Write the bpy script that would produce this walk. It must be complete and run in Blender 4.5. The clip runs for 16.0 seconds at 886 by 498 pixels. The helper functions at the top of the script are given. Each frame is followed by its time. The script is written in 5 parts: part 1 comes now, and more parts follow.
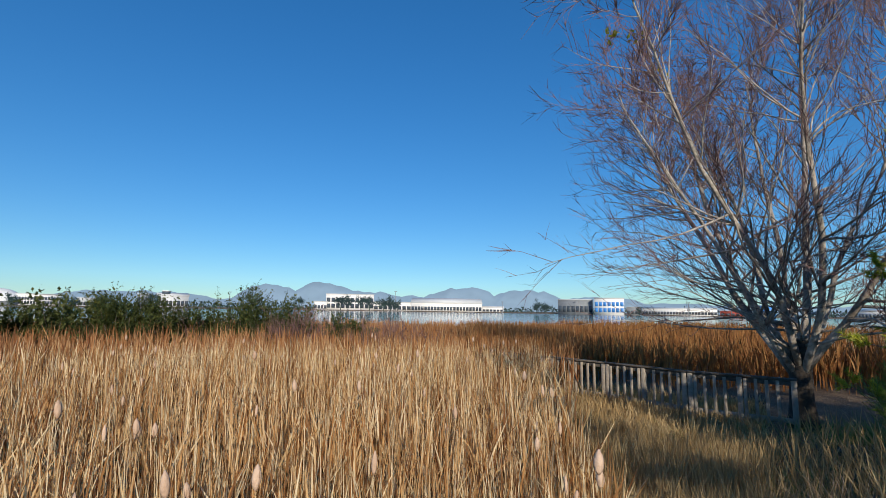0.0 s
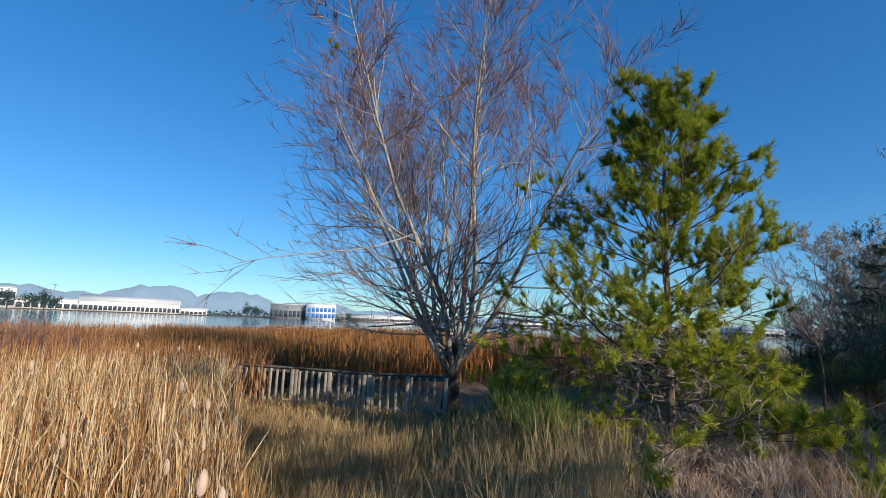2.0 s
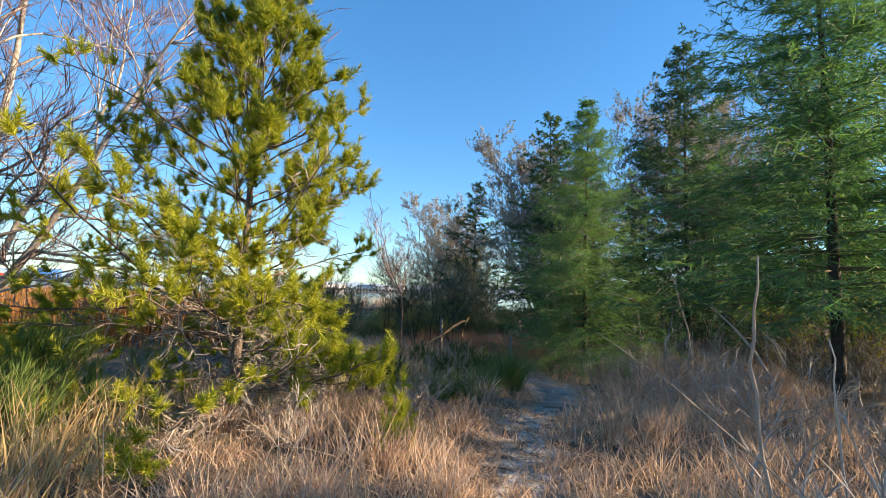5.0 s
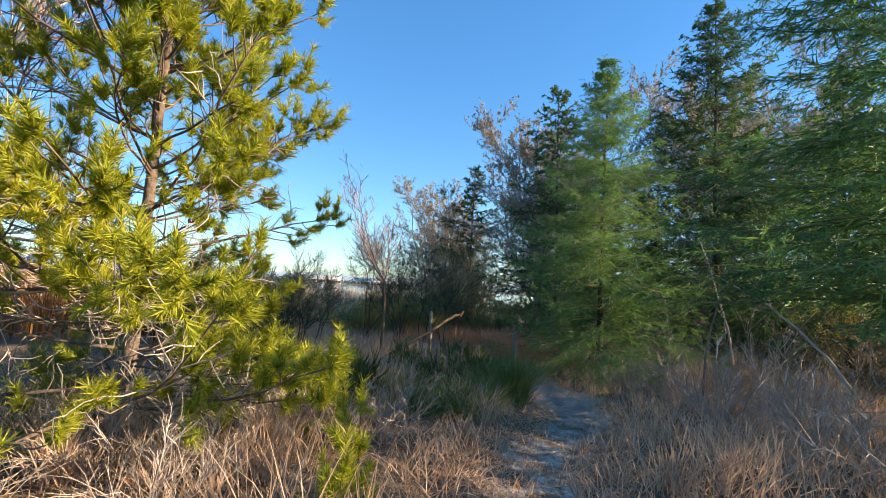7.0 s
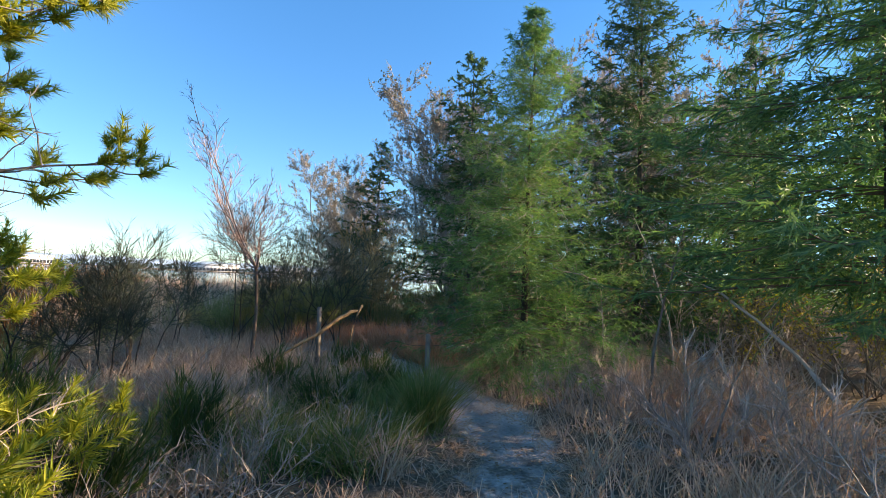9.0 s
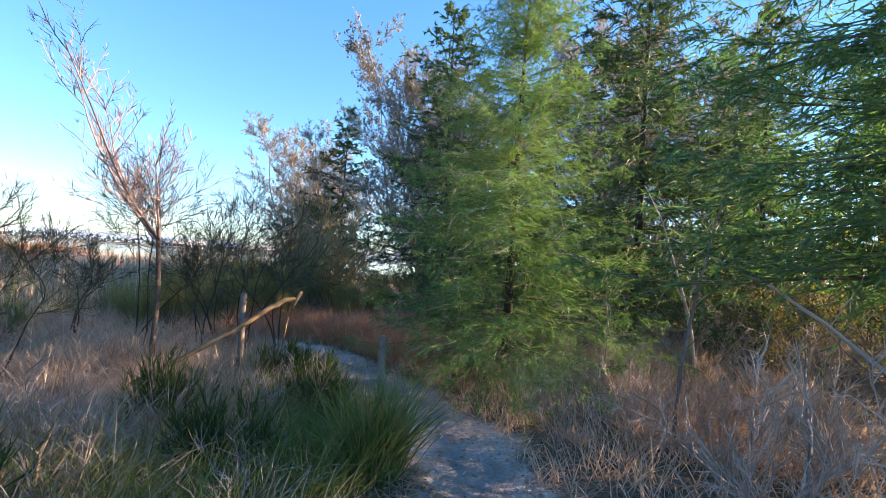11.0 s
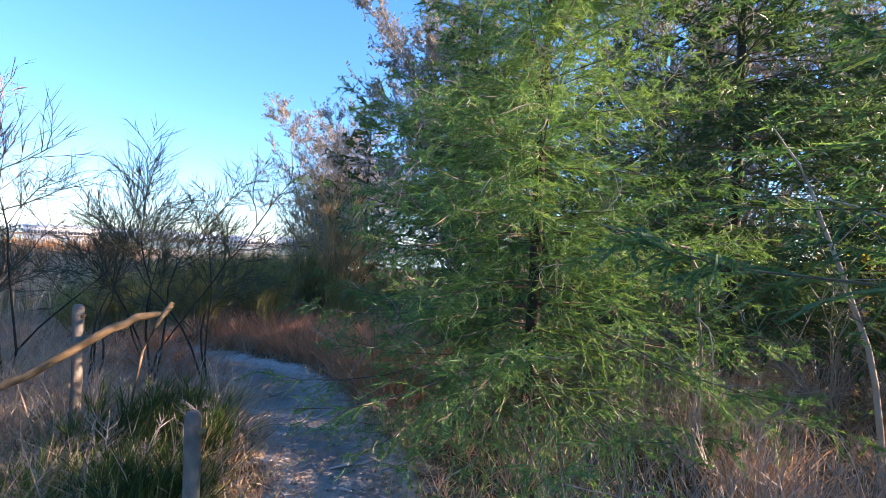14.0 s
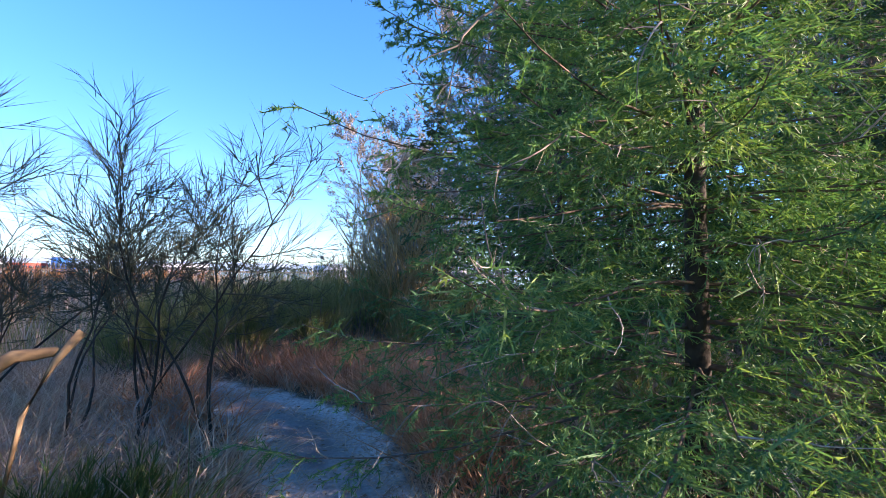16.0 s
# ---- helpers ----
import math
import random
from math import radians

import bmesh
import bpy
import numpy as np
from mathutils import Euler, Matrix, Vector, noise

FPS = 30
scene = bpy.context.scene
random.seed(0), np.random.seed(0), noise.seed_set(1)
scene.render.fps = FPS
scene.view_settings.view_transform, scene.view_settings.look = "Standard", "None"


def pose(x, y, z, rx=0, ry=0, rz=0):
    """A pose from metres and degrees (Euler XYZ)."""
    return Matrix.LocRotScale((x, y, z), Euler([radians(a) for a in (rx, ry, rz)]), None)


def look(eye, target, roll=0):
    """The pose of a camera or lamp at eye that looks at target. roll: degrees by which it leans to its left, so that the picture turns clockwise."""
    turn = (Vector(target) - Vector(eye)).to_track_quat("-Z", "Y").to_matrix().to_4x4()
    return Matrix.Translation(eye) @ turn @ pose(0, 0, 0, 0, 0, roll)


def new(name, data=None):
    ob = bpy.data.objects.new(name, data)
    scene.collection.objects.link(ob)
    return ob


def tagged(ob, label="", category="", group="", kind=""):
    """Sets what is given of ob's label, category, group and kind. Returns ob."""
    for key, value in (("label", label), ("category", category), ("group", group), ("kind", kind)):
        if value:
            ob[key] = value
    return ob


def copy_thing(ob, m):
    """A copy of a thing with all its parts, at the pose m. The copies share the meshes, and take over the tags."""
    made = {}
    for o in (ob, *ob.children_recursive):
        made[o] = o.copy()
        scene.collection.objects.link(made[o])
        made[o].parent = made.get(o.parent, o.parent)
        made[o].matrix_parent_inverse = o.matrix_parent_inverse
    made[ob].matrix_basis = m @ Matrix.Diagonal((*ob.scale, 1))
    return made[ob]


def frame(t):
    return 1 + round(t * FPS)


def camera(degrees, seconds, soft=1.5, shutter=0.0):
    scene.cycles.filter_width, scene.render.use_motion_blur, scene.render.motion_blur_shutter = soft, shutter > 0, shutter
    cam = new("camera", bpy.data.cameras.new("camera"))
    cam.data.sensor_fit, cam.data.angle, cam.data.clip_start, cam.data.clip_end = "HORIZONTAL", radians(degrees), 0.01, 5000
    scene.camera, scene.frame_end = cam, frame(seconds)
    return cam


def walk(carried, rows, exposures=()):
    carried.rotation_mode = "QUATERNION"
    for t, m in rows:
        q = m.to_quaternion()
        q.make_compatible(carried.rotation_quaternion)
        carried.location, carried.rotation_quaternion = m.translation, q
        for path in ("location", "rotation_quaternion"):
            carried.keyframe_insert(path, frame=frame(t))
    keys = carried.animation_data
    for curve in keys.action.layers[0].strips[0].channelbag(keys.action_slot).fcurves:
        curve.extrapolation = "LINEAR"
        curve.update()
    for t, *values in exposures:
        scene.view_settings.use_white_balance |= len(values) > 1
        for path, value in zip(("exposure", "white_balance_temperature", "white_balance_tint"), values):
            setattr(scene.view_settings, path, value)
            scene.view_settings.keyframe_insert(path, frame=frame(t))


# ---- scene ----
cam = camera(87.3, 16.0, soft=0.8)
METRES, EYE, TILT, LEAN, TURN = 12.0, 1.5, 7.5, -0.9, 0.0
ROWS = [
    (0.0, 0.0, 0.0, 0.0, 0.0, 0.0, -0.0),
    (0.5, 0.0025, 0.0034, -0.0002, -6.61, -0.03, -0.97),
    (1.0, 0.005, 0.0048, -0.0002, -15.27, 0.15, -2.25),
    (1.5, 0.0162, 0.0056, -0.0016, -24.77, 0.85, -3.92),
    (2.0, 0.038, 0.0035, -0.001, -33.66, 2.33, -5.67),
    (2.5, 0.0574, 0.0004, 0.0003, -39.72, 5.2, -6.97),
    (3.0, 0.0704, -0.0034, -0.0012, -48.44, 6.08, -7.22),
    (3.5, 0.0867, -0.006, -0.0052, -59.94, 4.96, -6.62),
    (4.0, 0.117, -0.0062, -0.0094, -71.63, 3.54, -6.28),
    (6.5, 0.298, 0.0163, -0.0283, -74.81, 1.76, -10.21),
    (7.0, 0.3347, 0.0276, -0.0333, -74.98, 2.03, -10.18),
    (7.5, 0.3721, 0.0397, -0.0341, -75.46, 2.41, -10.58),
    (8.0, 0.4146, 0.0441, -0.0345, -77.56, 3.3, -11.07),
    (8.5, 0.4508, 0.0479, -0.0373, -82.18, 3.56, -10.78),
    (9.0, 0.4933, 0.0506, -0.0375, -86.49, 2.57, -10.1),
    (11.5, 0.6635, 0.0499, -0.0397, -91.24, 0.44, -11.78),
    (12.0, 0.6983, 0.0415, -0.0393, -94.8, 1.27, -11.31),
    (12.5, 0.7348, 0.0314, -0.0357, -96.4, 2.02, -10.59),
    (13.0, 0.7674, 0.0127, -0.036, -93.93, 1.33, -10.45),
    (13.5, 0.7983, -0.0038, -0.0345, -88.99, 0.01, -10.22),
    (14.0, 0.8339, -0.0072, -0.0341, -82.44, -1.31, -10.29),
    (14.5, 0.8672, -0.0083, -0.0391, -75.58, -2.76, -10.14),
    (15.0, 0.9019, -0.0063, -0.0424, -70.78, -3.58, -9.97),
    (15.5, 0.9362, 0.0068, -0.0464, -70.88, -2.38, -9.17),
    (16.0, 0.97, 0.0149, -0.055, -72.78, 0.02, -7.85),
]
EXPOSURES = [(0.0, 0.05, 6500, 10), (1.5, 0.12, 6500, 10), (2.5, 0.5, 6500, 10), (3.5, 0.75, 6900, 11), (4.2, 1.1, 7900, 13), (6.3, 1.4, 8500, 17), (9.0, 1.5, 8400, 19), (12.0, 2.1, 8300, 30), (14.0, 1.98, 7600, 31), (16.0, 1.8, 7000, 32)]
walk(cam, [(t, pose(0, 0, EYE, TILT, LEAN, TURN) @ pose(METRES * x, METRES * y, METRES * z, 90 + pitch, roll, yaw)) for t, x, y, z, yaw, pitch, roll in ROWS], EXPOSURES)

# ---- world and sun ----
SUN_AZ, SUN_EL = 170.0, 21.0
world = bpy.data.worlds.new("world")
scene.world = world
world.use_nodes = True
wn = world.node_tree
sky = wn.nodes.new("ShaderNodeTexSky")
sky.sky_type = "NISHITA"
sky.sun_disc = False
sky.sun_elevation = radians(SUN_EL)
sky.sun_rotation = radians(SUN_AZ)
sky.air_density, sky.dust_density, sky.ozone_density = 1.0, 0.0, 4.0
vivid = wn.nodes.new("ShaderNodeHueSaturation")
vivid.inputs["Saturation"].default_value = 1.40
even = wn.nodes.new("ShaderNodeGamma")
even.inputs["Gamma"].default_value = 0.74
wn.links.new(sky.outputs[0], even.inputs["Color"])
wn.links.new(even.outputs[0], vivid.inputs["Color"])
cool = wn.nodes.new("ShaderNodeMix")
cool.data_type, cool.blend_type = "RGBA", "MULTIPLY"
cool.inputs[0].default_value = 1.0
cool.inputs[7].default_value = (0.74, 1.05, 1.28, 1)
wn.links.new(vivid.outputs[0], cool.inputs[6])
wn.links.new(cool.outputs[2], wn.nodes["Background"].inputs[0])
wn.nodes["Background"].inputs[1].default_value = 0.145
sun_data = bpy.data.lights.new("sun", "SUN")
sun_data.energy, sun_data.angle, sun_data.color = 5.0, radians(0.5), (1.0, 0.88, 0.70)
sun = new("sun", sun_data)
az, el = radians(SUN_AZ), radians(SUN_EL)
sun_way = Vector((math.sin(az) * math.cos(el), math.cos(az) * math.cos(el), math.sin(el)))
sun.matrix_world = look(sun_way * 50, (0, 0, 0))

# ---- materials ----


def material(name, stops, rough=0.8, scale=8.0, bump=0.0, island=0.0, back=None, spec=0.3, height=None):
    """stops: colours along a ramp; island: how much each piece strays along it; back: colour of light passing through."""
    m = bpy.data.materials.new(name)
    m.use_nodes = True
    nt = m.node_tree
    bsdf = nt.nodes["Principled BSDF"]
    geo = nt.nodes.new("ShaderNodeNewGeometry")
    tc = nt.nodes.new("ShaderNodeTexCoord")
    big = nt.nodes.new("ShaderNodeTexNoise")
    big.inputs["Scale"].default_value = scale * 0.12
    fine = nt.nodes.new("ShaderNodeTexNoise")
    fine.inputs["Scale"].default_value = scale
    fine.inputs["Detail"].default_value = 6.0
    for n in (big, fine):
        nt.links.new(geo.outputs["Position"], n.inputs["Vector"])
    mix = nt.nodes.new("ShaderNodeMath")
    mix.operation = "ADD"
    nt.links.new(big.outputs[0], mix.inputs[0])
    nt.links.new(fine.outputs[0], mix.inputs[1])
    half = nt.nodes.new("ShaderNodeMath")
    half.operation = "MULTIPLY_ADD"
    half.inputs[1].default_value = 1.1 * (1 - island * 0.7)
    half.inputs[2].default_value = -0.6 * (1 - island * 0.7)
    nt.links.new(mix.outputs[0], half.inputs[0])
    isl = nt.nodes.new("ShaderNodeMath")
    isl.operation = "MULTIPLY_ADD"
    isl.inputs[1].default_value = island
    nt.links.new(geo.outputs["Random Per Island"], isl.inputs[0])
    nt.links.new(half.outputs[0], isl.inputs[2])
    ramp = nt.nodes.new("ShaderNodeValToRGB")
    els = ramp.color_ramp.elements
    for i, c in enumerate(stops):
        e = els[i] if i < 2 else els.new(1.0)
        e.position = i / (len(stops) - 1)
        e.color = (*c, 1)
    nt.links.new(isl.outputs[0], ramp.inputs[0])
    colour = ramp.outputs[0]
    nt.links.new(colour, bsdf.inputs["Base Color"])
    bsdf.inputs["Roughness"].default_value = rough
    bsdf.inputs["Specular IOR Level"].default_value = spec
    if bump:
        b = nt.nodes.new("ShaderNodeBump")
        b.inputs["Strength"].default_value = bump
        b.inputs["Distance"].default_value = 0.02
        nt.links.new(fine.outputs[0], b.inputs["Height"])
        nt.links.new(b.outputs[0], bsdf.inputs["Normal"])
    if back:
        tr = nt.nodes.new("ShaderNodeBsdfTranslucent")
        tint = nt.nodes.new("ShaderNodeMix")
        tint.data_type = "RGBA"
        tint.blend_type = "MULTIPLY"
        tint.inputs[0].default_value = 1.0
        nt.links.new(colour, tint.inputs[6])
        tint.inputs[7].default_value = (*back, 1)
        nt.links.new(tint.outputs[2], tr.inputs["Color"])
        mx = nt.nodes.new("ShaderNodeMixShader")
        mx.inputs[0].default_value = 0.42
        out = nt.nodes["Material Output"]
        nt.links.new(bsdf.outputs[0], mx.inputs[1])
        nt.links.new(tr.outputs[0], mx.inputs[2])
        nt.links.new(mx.outputs[0], out.inputs["Surface"])
    return m


M_REED = material("reed", [(0.05, 0.02, 0.008), (0.20, 0.085, 0.03), (0.48, 0.255, 0.10), (0.70, 0.48, 0.24), (0.88, 0.74, 0.50)], 0.7, 2.0, 0, 0.95, (1, 0.9, 0.7))
M_REED_RED = material("reed_red", [(0.13, 0.05, 0.02), (0.30, 0.13, 0.045), (0.46, 0.25, 0.09)], 0.7, 1.5, 0, 0.6, (1, 0.85, 0.6))
M_REED_FAR = material("reed_far", [(0.10, 0.035, 0.014), (0.26, 0.105, 0.04), (0.44, 0.21, 0.085), (0.58, 0.36, 0.18)], 0.7, 1.5, 0, 0.75, (1, 0.85, 0.6))
M_DRYTWIG = material("dry_twig", [(0.15, 0.12, 0.10), (0.34, 0.285, 0.24), (0.54, 0.47, 0.41)], 0.85, 8, 0, 0.6)
M_STRAW = material("straw", [(0.24, 0.15, 0.07), (0.44, 0.31, 0.15), (0.62, 0.48, 0.27)], 0.75, 2.0, 0, 0.7, (1, 0.9, 0.7))
M_DRY = material("dry_grass", [(0.24, 0.14, 0.095), (0.44, 0.30, 0.215), (0.62, 0.46, 0.35), (0.76, 0.62, 0.49)], 0.8, 2.5, 0, 0.7, (1, 0.9, 0.75))
M_RUST = material("rust_grass", [(0.30, 0.125, 0.07), (0.56, 0.27, 0.15), (0.74, 0.45, 0.29)], 0.8, 2.5, 0, 0.7, (1, 0.85, 0.7))
M_GREEN = material("green_grass", [(0.03, 0.07, 0.02), (0.075, 0.15, 0.035), (0.20, 0.26, 0.08), (0.38, 0.34, 0.18)], 0.6, 2.5, 0, 0.7, (1, 1, 0.6))
M_FLUFF = material("seed_fluff", [(0.34, 0.22, 0.15), (0.58, 0.44, 0.34)], 0.95, 30, 0.6, 0.4)
M_BARK_PALE = material("pale_bark", [(0.04, 0.032, 0.026), (0.19, 0.165, 0.14), (0.43, 0.39, 0.35), (0.62, 0.58, 0.53)], 0.85, 14, 0.7, 0.25)
M_BARK_DARK = material("dark_bark", [(0.018, 0.014, 0.011), (0.05, 0.04, 0.032), (0.10, 0.085, 0.07)], 0.9, 16, 0.9, 0.1)
M_TWIG_RED = material("red_twig", [(0.05, 0.028, 0.026), (0.13, 0.075, 0.07), (0.26, 0.16, 0.15)], 0.7, 6, 0, 0.6)
M_TWIG_PINK = material("pink_twig", [(0.12, 0.08, 0.075), (0.25, 0.18, 0.165), (0.40, 0.31, 0.29)], 0.7, 6, 0, 0.6)
M_BARK_PINE = material("pine_bark", [(0.05, 0.036, 0.028), (0.13, 0.095, 0.075), (0.24, 0.185, 0.15)], 0.9, 22, 0.9, 0.2)
M_BARK_GREY = material("grey_bark", [(0.06, 0.05, 0.042), (0.16, 0.135, 0.115), (0.30, 0.26, 0.22)], 0.9, 16, 0.6, 0.25)
M_NEEDLE_PINE = material("pine_needle", [(0.06, 0.10, 0.016), (0.18, 0.24, 0.03), (0.40, 0.42, 0.055), (0.62, 0.58, 0.10)], 0.5, 1.6, 0, 0.55, (1, 1, 0.5))
M_NEEDLE_FIR = material("fir_needle", [(0.022, 0.08, 0.05), (0.05, 0.15, 0.085), (0.11, 0.25, 0.115), (0.27, 0.40, 0.15)], 0.55, 1.4, 0, 0.5, (0.9, 1, 0.5))
# lit copy of fir_needle: the sun on the crown is put into its colour
M_NEEDLE_LIT = material("sunlit_fir_needle", [(0.026, 0.09, 0.05), (0.06, 0.18, 0.085), (0.13, 0.29, 0.11), (0.36, 0.47, 0.16)], 0.55, 1.2, 0, 0.5, (1, 1, 0.5))
M_NEEDLE_DARK = material("spruce_needle", [(0.025, 0.06, 0.036), (0.055, 0.115, 0.06), (0.12, 0.20, 0.085)], 0.55, 1.4, 0, 0.5, (0.9, 1, 0.6))
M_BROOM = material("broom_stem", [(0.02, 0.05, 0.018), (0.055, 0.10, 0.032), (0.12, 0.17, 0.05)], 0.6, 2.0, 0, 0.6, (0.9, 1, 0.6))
# broom_stem brightened: a sunlit look put into the colour for shrubs by the pine
M_BROOM_LIT = material("sunlit_broom", [(0.045, 0.09, 0.025), (0.12, 0.19, 0.05), (0.25, 0.31, 0.10)], 0.6, 2.0, 0, 0.6, (1, 1, 0.6))
M_BUSH = material("olive_leaf", [(0.03, 0.045, 0.015), (0.08, 0.10, 0.03), (0.16, 0.17, 0.05)], 0.6, 2.0, 0, 0.7, (1, 1, 0.6))
M_OLIVE = material("olive_shoot", [(0.09, 0.11, 0.04), (0.20, 0.22, 0.09), (0.36, 0.35, 0.18)], 0.7, 2.0, 0, 0.7, (1, 1, 0.6))
M_BROOM_DARK = material("dark_broom", [(0.03, 0.035, 0.025), (0.06, 0.07, 0.045), (0.11, 0.12, 0.075)], 0.7, 2.0, 0, 0.6)
M_LEAF_YELLOW = material("autumn_leaf", [(0.28, 0.20, 0.04), (0.50, 0.42, 0.06), (0.34, 0.36, 0.07)], 0.6, 2.0, 0, 0.8, (1, 1, 0.5))
M_LEAF_GREY = material("grey_leaf", [(0.14, 0.13, 0.11), (0.27, 0.25, 0.215), (0.40, 0.37, 0.33)], 0.7, 2.0, 0, 0.7, (1, 1, 0.8))
M_TIMBER = material("weathered_timber", [(0.12, 0.095, 0.075), (0.26, 0.225, 0.185), (0.42, 0.375, 0.31)], 0.9, 11, 0.6, 0.3)
M_TIMBER_DARK = material("dark_timber", [(0.03, 0.026, 0.022), (0.08, 0.07, 0.06), (0.17, 0.15, 0.13)], 0.9, 11, 0.6, 0.2)
M_DEADWOOD = material("dead_wood", [(0.09, 0.055, 0.03), (0.20, 0.13, 0.07), (0.36, 0.26, 0.16)], 0.8, 12, 0.5, 0.2)
M_LITTER = material("litter", [(0.10, 0.06, 0.035), (0.26, 0.17, 0.10), (0.46, 0.36, 0.26)], 0.9, 20, 0, 0.8)
M_CHIP = material("pale_chip", [(0.40, 0.38, 0.34), (0.62, 0.60, 0.56)], 0.9, 30, 0.3, 0.3)


def ground_material():
    m = bpy.data.materials.new("ground")
    m.use_nodes = True
    nt = m.node_tree
    bsdf = nt.nodes["Principled BSDF"]
    geo = nt.nodes.new("ShaderNodeNewGeometry")
    att = nt.nodes.new("ShaderNodeAttribute")
    att.attribute_name = "sand"

    def noise_tex(s, d=5.0):
        n = nt.nodes.new("ShaderNodeTexNoise")
        n.inputs["Scale"].default_value, n.inputs["Detail"].default_value = s, d
        nt.links.new(geo.outputs["Position"], n.inputs["Vector"])
        return n

    def ramp_of(src, stops):
        r = nt.nodes.new("ShaderNodeValToRGB")
        for i, (p, c) in enumerate(stops):
            e = r.color_ramp.elements[i] if i < 2 else r.color_ramp.elements.new(p)
            e.position, e.color = p, (*c, 1)
        nt.links.new(src, r.inputs[0])
        return r

    n1, n2, n3 = noise_tex(1.7), noise_tex(26.0, 8.0), noise_tex(5.5)
    litter = ramp_of(n2.outputs[0], [(0.3, (0.075, 0.055, 0.038)), (0.62, (0.22, 0.165, 0.115)), (0.8, (0.36, 0.285, 0.21))])
    sand = ramp_of(n2.outputs[0], [(0.3, (0.36, 0.335, 0.30)), (0.5, (0.56, 0.53, 0.48)), (0.75, (0.70, 0.67, 0.62))])
    add = nt.nodes.new("ShaderNodeMath")
    add.operation = "SUBTRACT"
    nt.links.new(att.outputs["Fac"], add.inputs[0])
    nt.links.new(n3.outputs[0], add.inputs[1])
    sharp = nt.nodes.new("ShaderNodeMapRange")
    sharp.inputs[1].default_value, sharp.inputs[2].default_value = -0.2, 0.16
    nt.links.new(add.outputs[0], sharp.inputs[0])
    mix = nt.nodes.new("ShaderNodeMix")
    mix.data_type = "RGBA"
    nt.links.new(sharp.outputs[0], mix.inputs[0])
    nt.links.new(litter.outputs[0], mix.inputs[6])
    nt.links.new(sand.outputs[0], mix.inputs[7])
    tread = nt.nodes.new("ShaderNodeAttribute")
    tread.attribute_name = "tread"
    worn = nt.nodes.new("ShaderNodeMath")
    worn.operation = "MULTIPLY"
    nt.links.new(tread.outputs["Fac"], worn.inputs[0])
    nt.links.new(n1.outputs[0], worn.inputs[1])
    damp = nt.nodes.new("ShaderNodeMix")
    damp.data_type = "RGBA"
    nt.links.new(worn.outputs[0], damp.inputs[0])
    nt.links.new(mix.outputs[2], damp.inputs[6])
    damp.inputs[7].default_value = (0.21, 0.19, 0.17, 1)
    nt.links.new(damp.outputs[2], bsdf.inputs["Base Color"])
    bsdf.inputs["Roughness"].default_value = 0.95
    bsdf.inputs["Specular IOR Level"].default_value = 0.1
    b = nt.nodes.new("ShaderNodeBump")
    b.inputs["Strength"].default_value, b.inputs["Distance"].default_value = 0.9, 0.04
    nt.links.new(n2.outputs[0], b.inputs["Height"])
    nt.links.new(b.outputs[0], bsdf.inputs["Normal"])
    return m


def water_material():
    m = bpy.data.materials.new("water")
    m.use_nodes = True
    nt = m.node_tree
    bsdf = nt.nodes["Principled BSDF"]
    bsdf.inputs["Base Color"].default_value = (0.10, 0.16, 0.20, 1)
    bsdf.inputs["Roughness"].default_value = 0.08
    geo = nt.nodes.new("ShaderNodeNewGeometry")
    n = nt.nodes.new("ShaderNodeTexNoise")
    n.inputs["Scale"].default_value = 0.8
    nt.links.new(geo.outputs["Position"], n.inputs["Vector"])
    b = nt.nodes.new("ShaderNodeBump")
    b.inputs["Strength"].default_value, b.inputs["Distance"].default_value = 0.12, 0.05
    nt.links.new(n.outputs[0], b.inputs["Height"])
    nt.links.new(b.outputs[0], bsdf.inputs["Normal"])
    return m


def haze_material(name, colour, haze_glow, strength):
    """Distance seen through air: emission paints the air's own light into the far surface."""
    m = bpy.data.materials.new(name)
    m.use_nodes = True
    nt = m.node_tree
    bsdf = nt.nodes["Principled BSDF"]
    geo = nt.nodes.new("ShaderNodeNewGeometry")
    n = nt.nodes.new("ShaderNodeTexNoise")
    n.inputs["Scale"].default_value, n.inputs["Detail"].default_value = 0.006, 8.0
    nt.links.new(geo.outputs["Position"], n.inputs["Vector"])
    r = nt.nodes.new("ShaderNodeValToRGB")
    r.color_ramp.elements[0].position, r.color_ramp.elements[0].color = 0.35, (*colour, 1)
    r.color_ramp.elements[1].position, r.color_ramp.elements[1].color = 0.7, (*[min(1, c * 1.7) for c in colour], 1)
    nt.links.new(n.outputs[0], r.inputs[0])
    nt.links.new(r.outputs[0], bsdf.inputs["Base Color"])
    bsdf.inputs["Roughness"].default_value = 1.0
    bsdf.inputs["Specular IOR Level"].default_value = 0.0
    bsdf.inputs["Emission Color"].default_value = (*haze_glow, 1)
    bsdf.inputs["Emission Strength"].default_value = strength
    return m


M_GROUND = ground_material()
M_WATER = water_material()
# haze is painted in: mountains, land and far trees all carry bluish emission
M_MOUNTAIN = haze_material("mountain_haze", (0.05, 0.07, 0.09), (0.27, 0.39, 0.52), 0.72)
M_SNOW = haze_material("snow_haze", (0.45, 0.5, 0.55), (0.30, 0.42, 0.58), 0.6)
M_FAR_LAND = haze_material("far_land", (0.16, 0.13, 0.09), (0.2, 0.28, 0.4), 0.10)
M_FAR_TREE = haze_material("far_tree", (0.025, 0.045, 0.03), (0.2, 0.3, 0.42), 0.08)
M_WHITE = material("white_cladding", [(0.62, 0.63, 0.64), (0.80, 0.80, 0.80)], 0.6, 0.3)
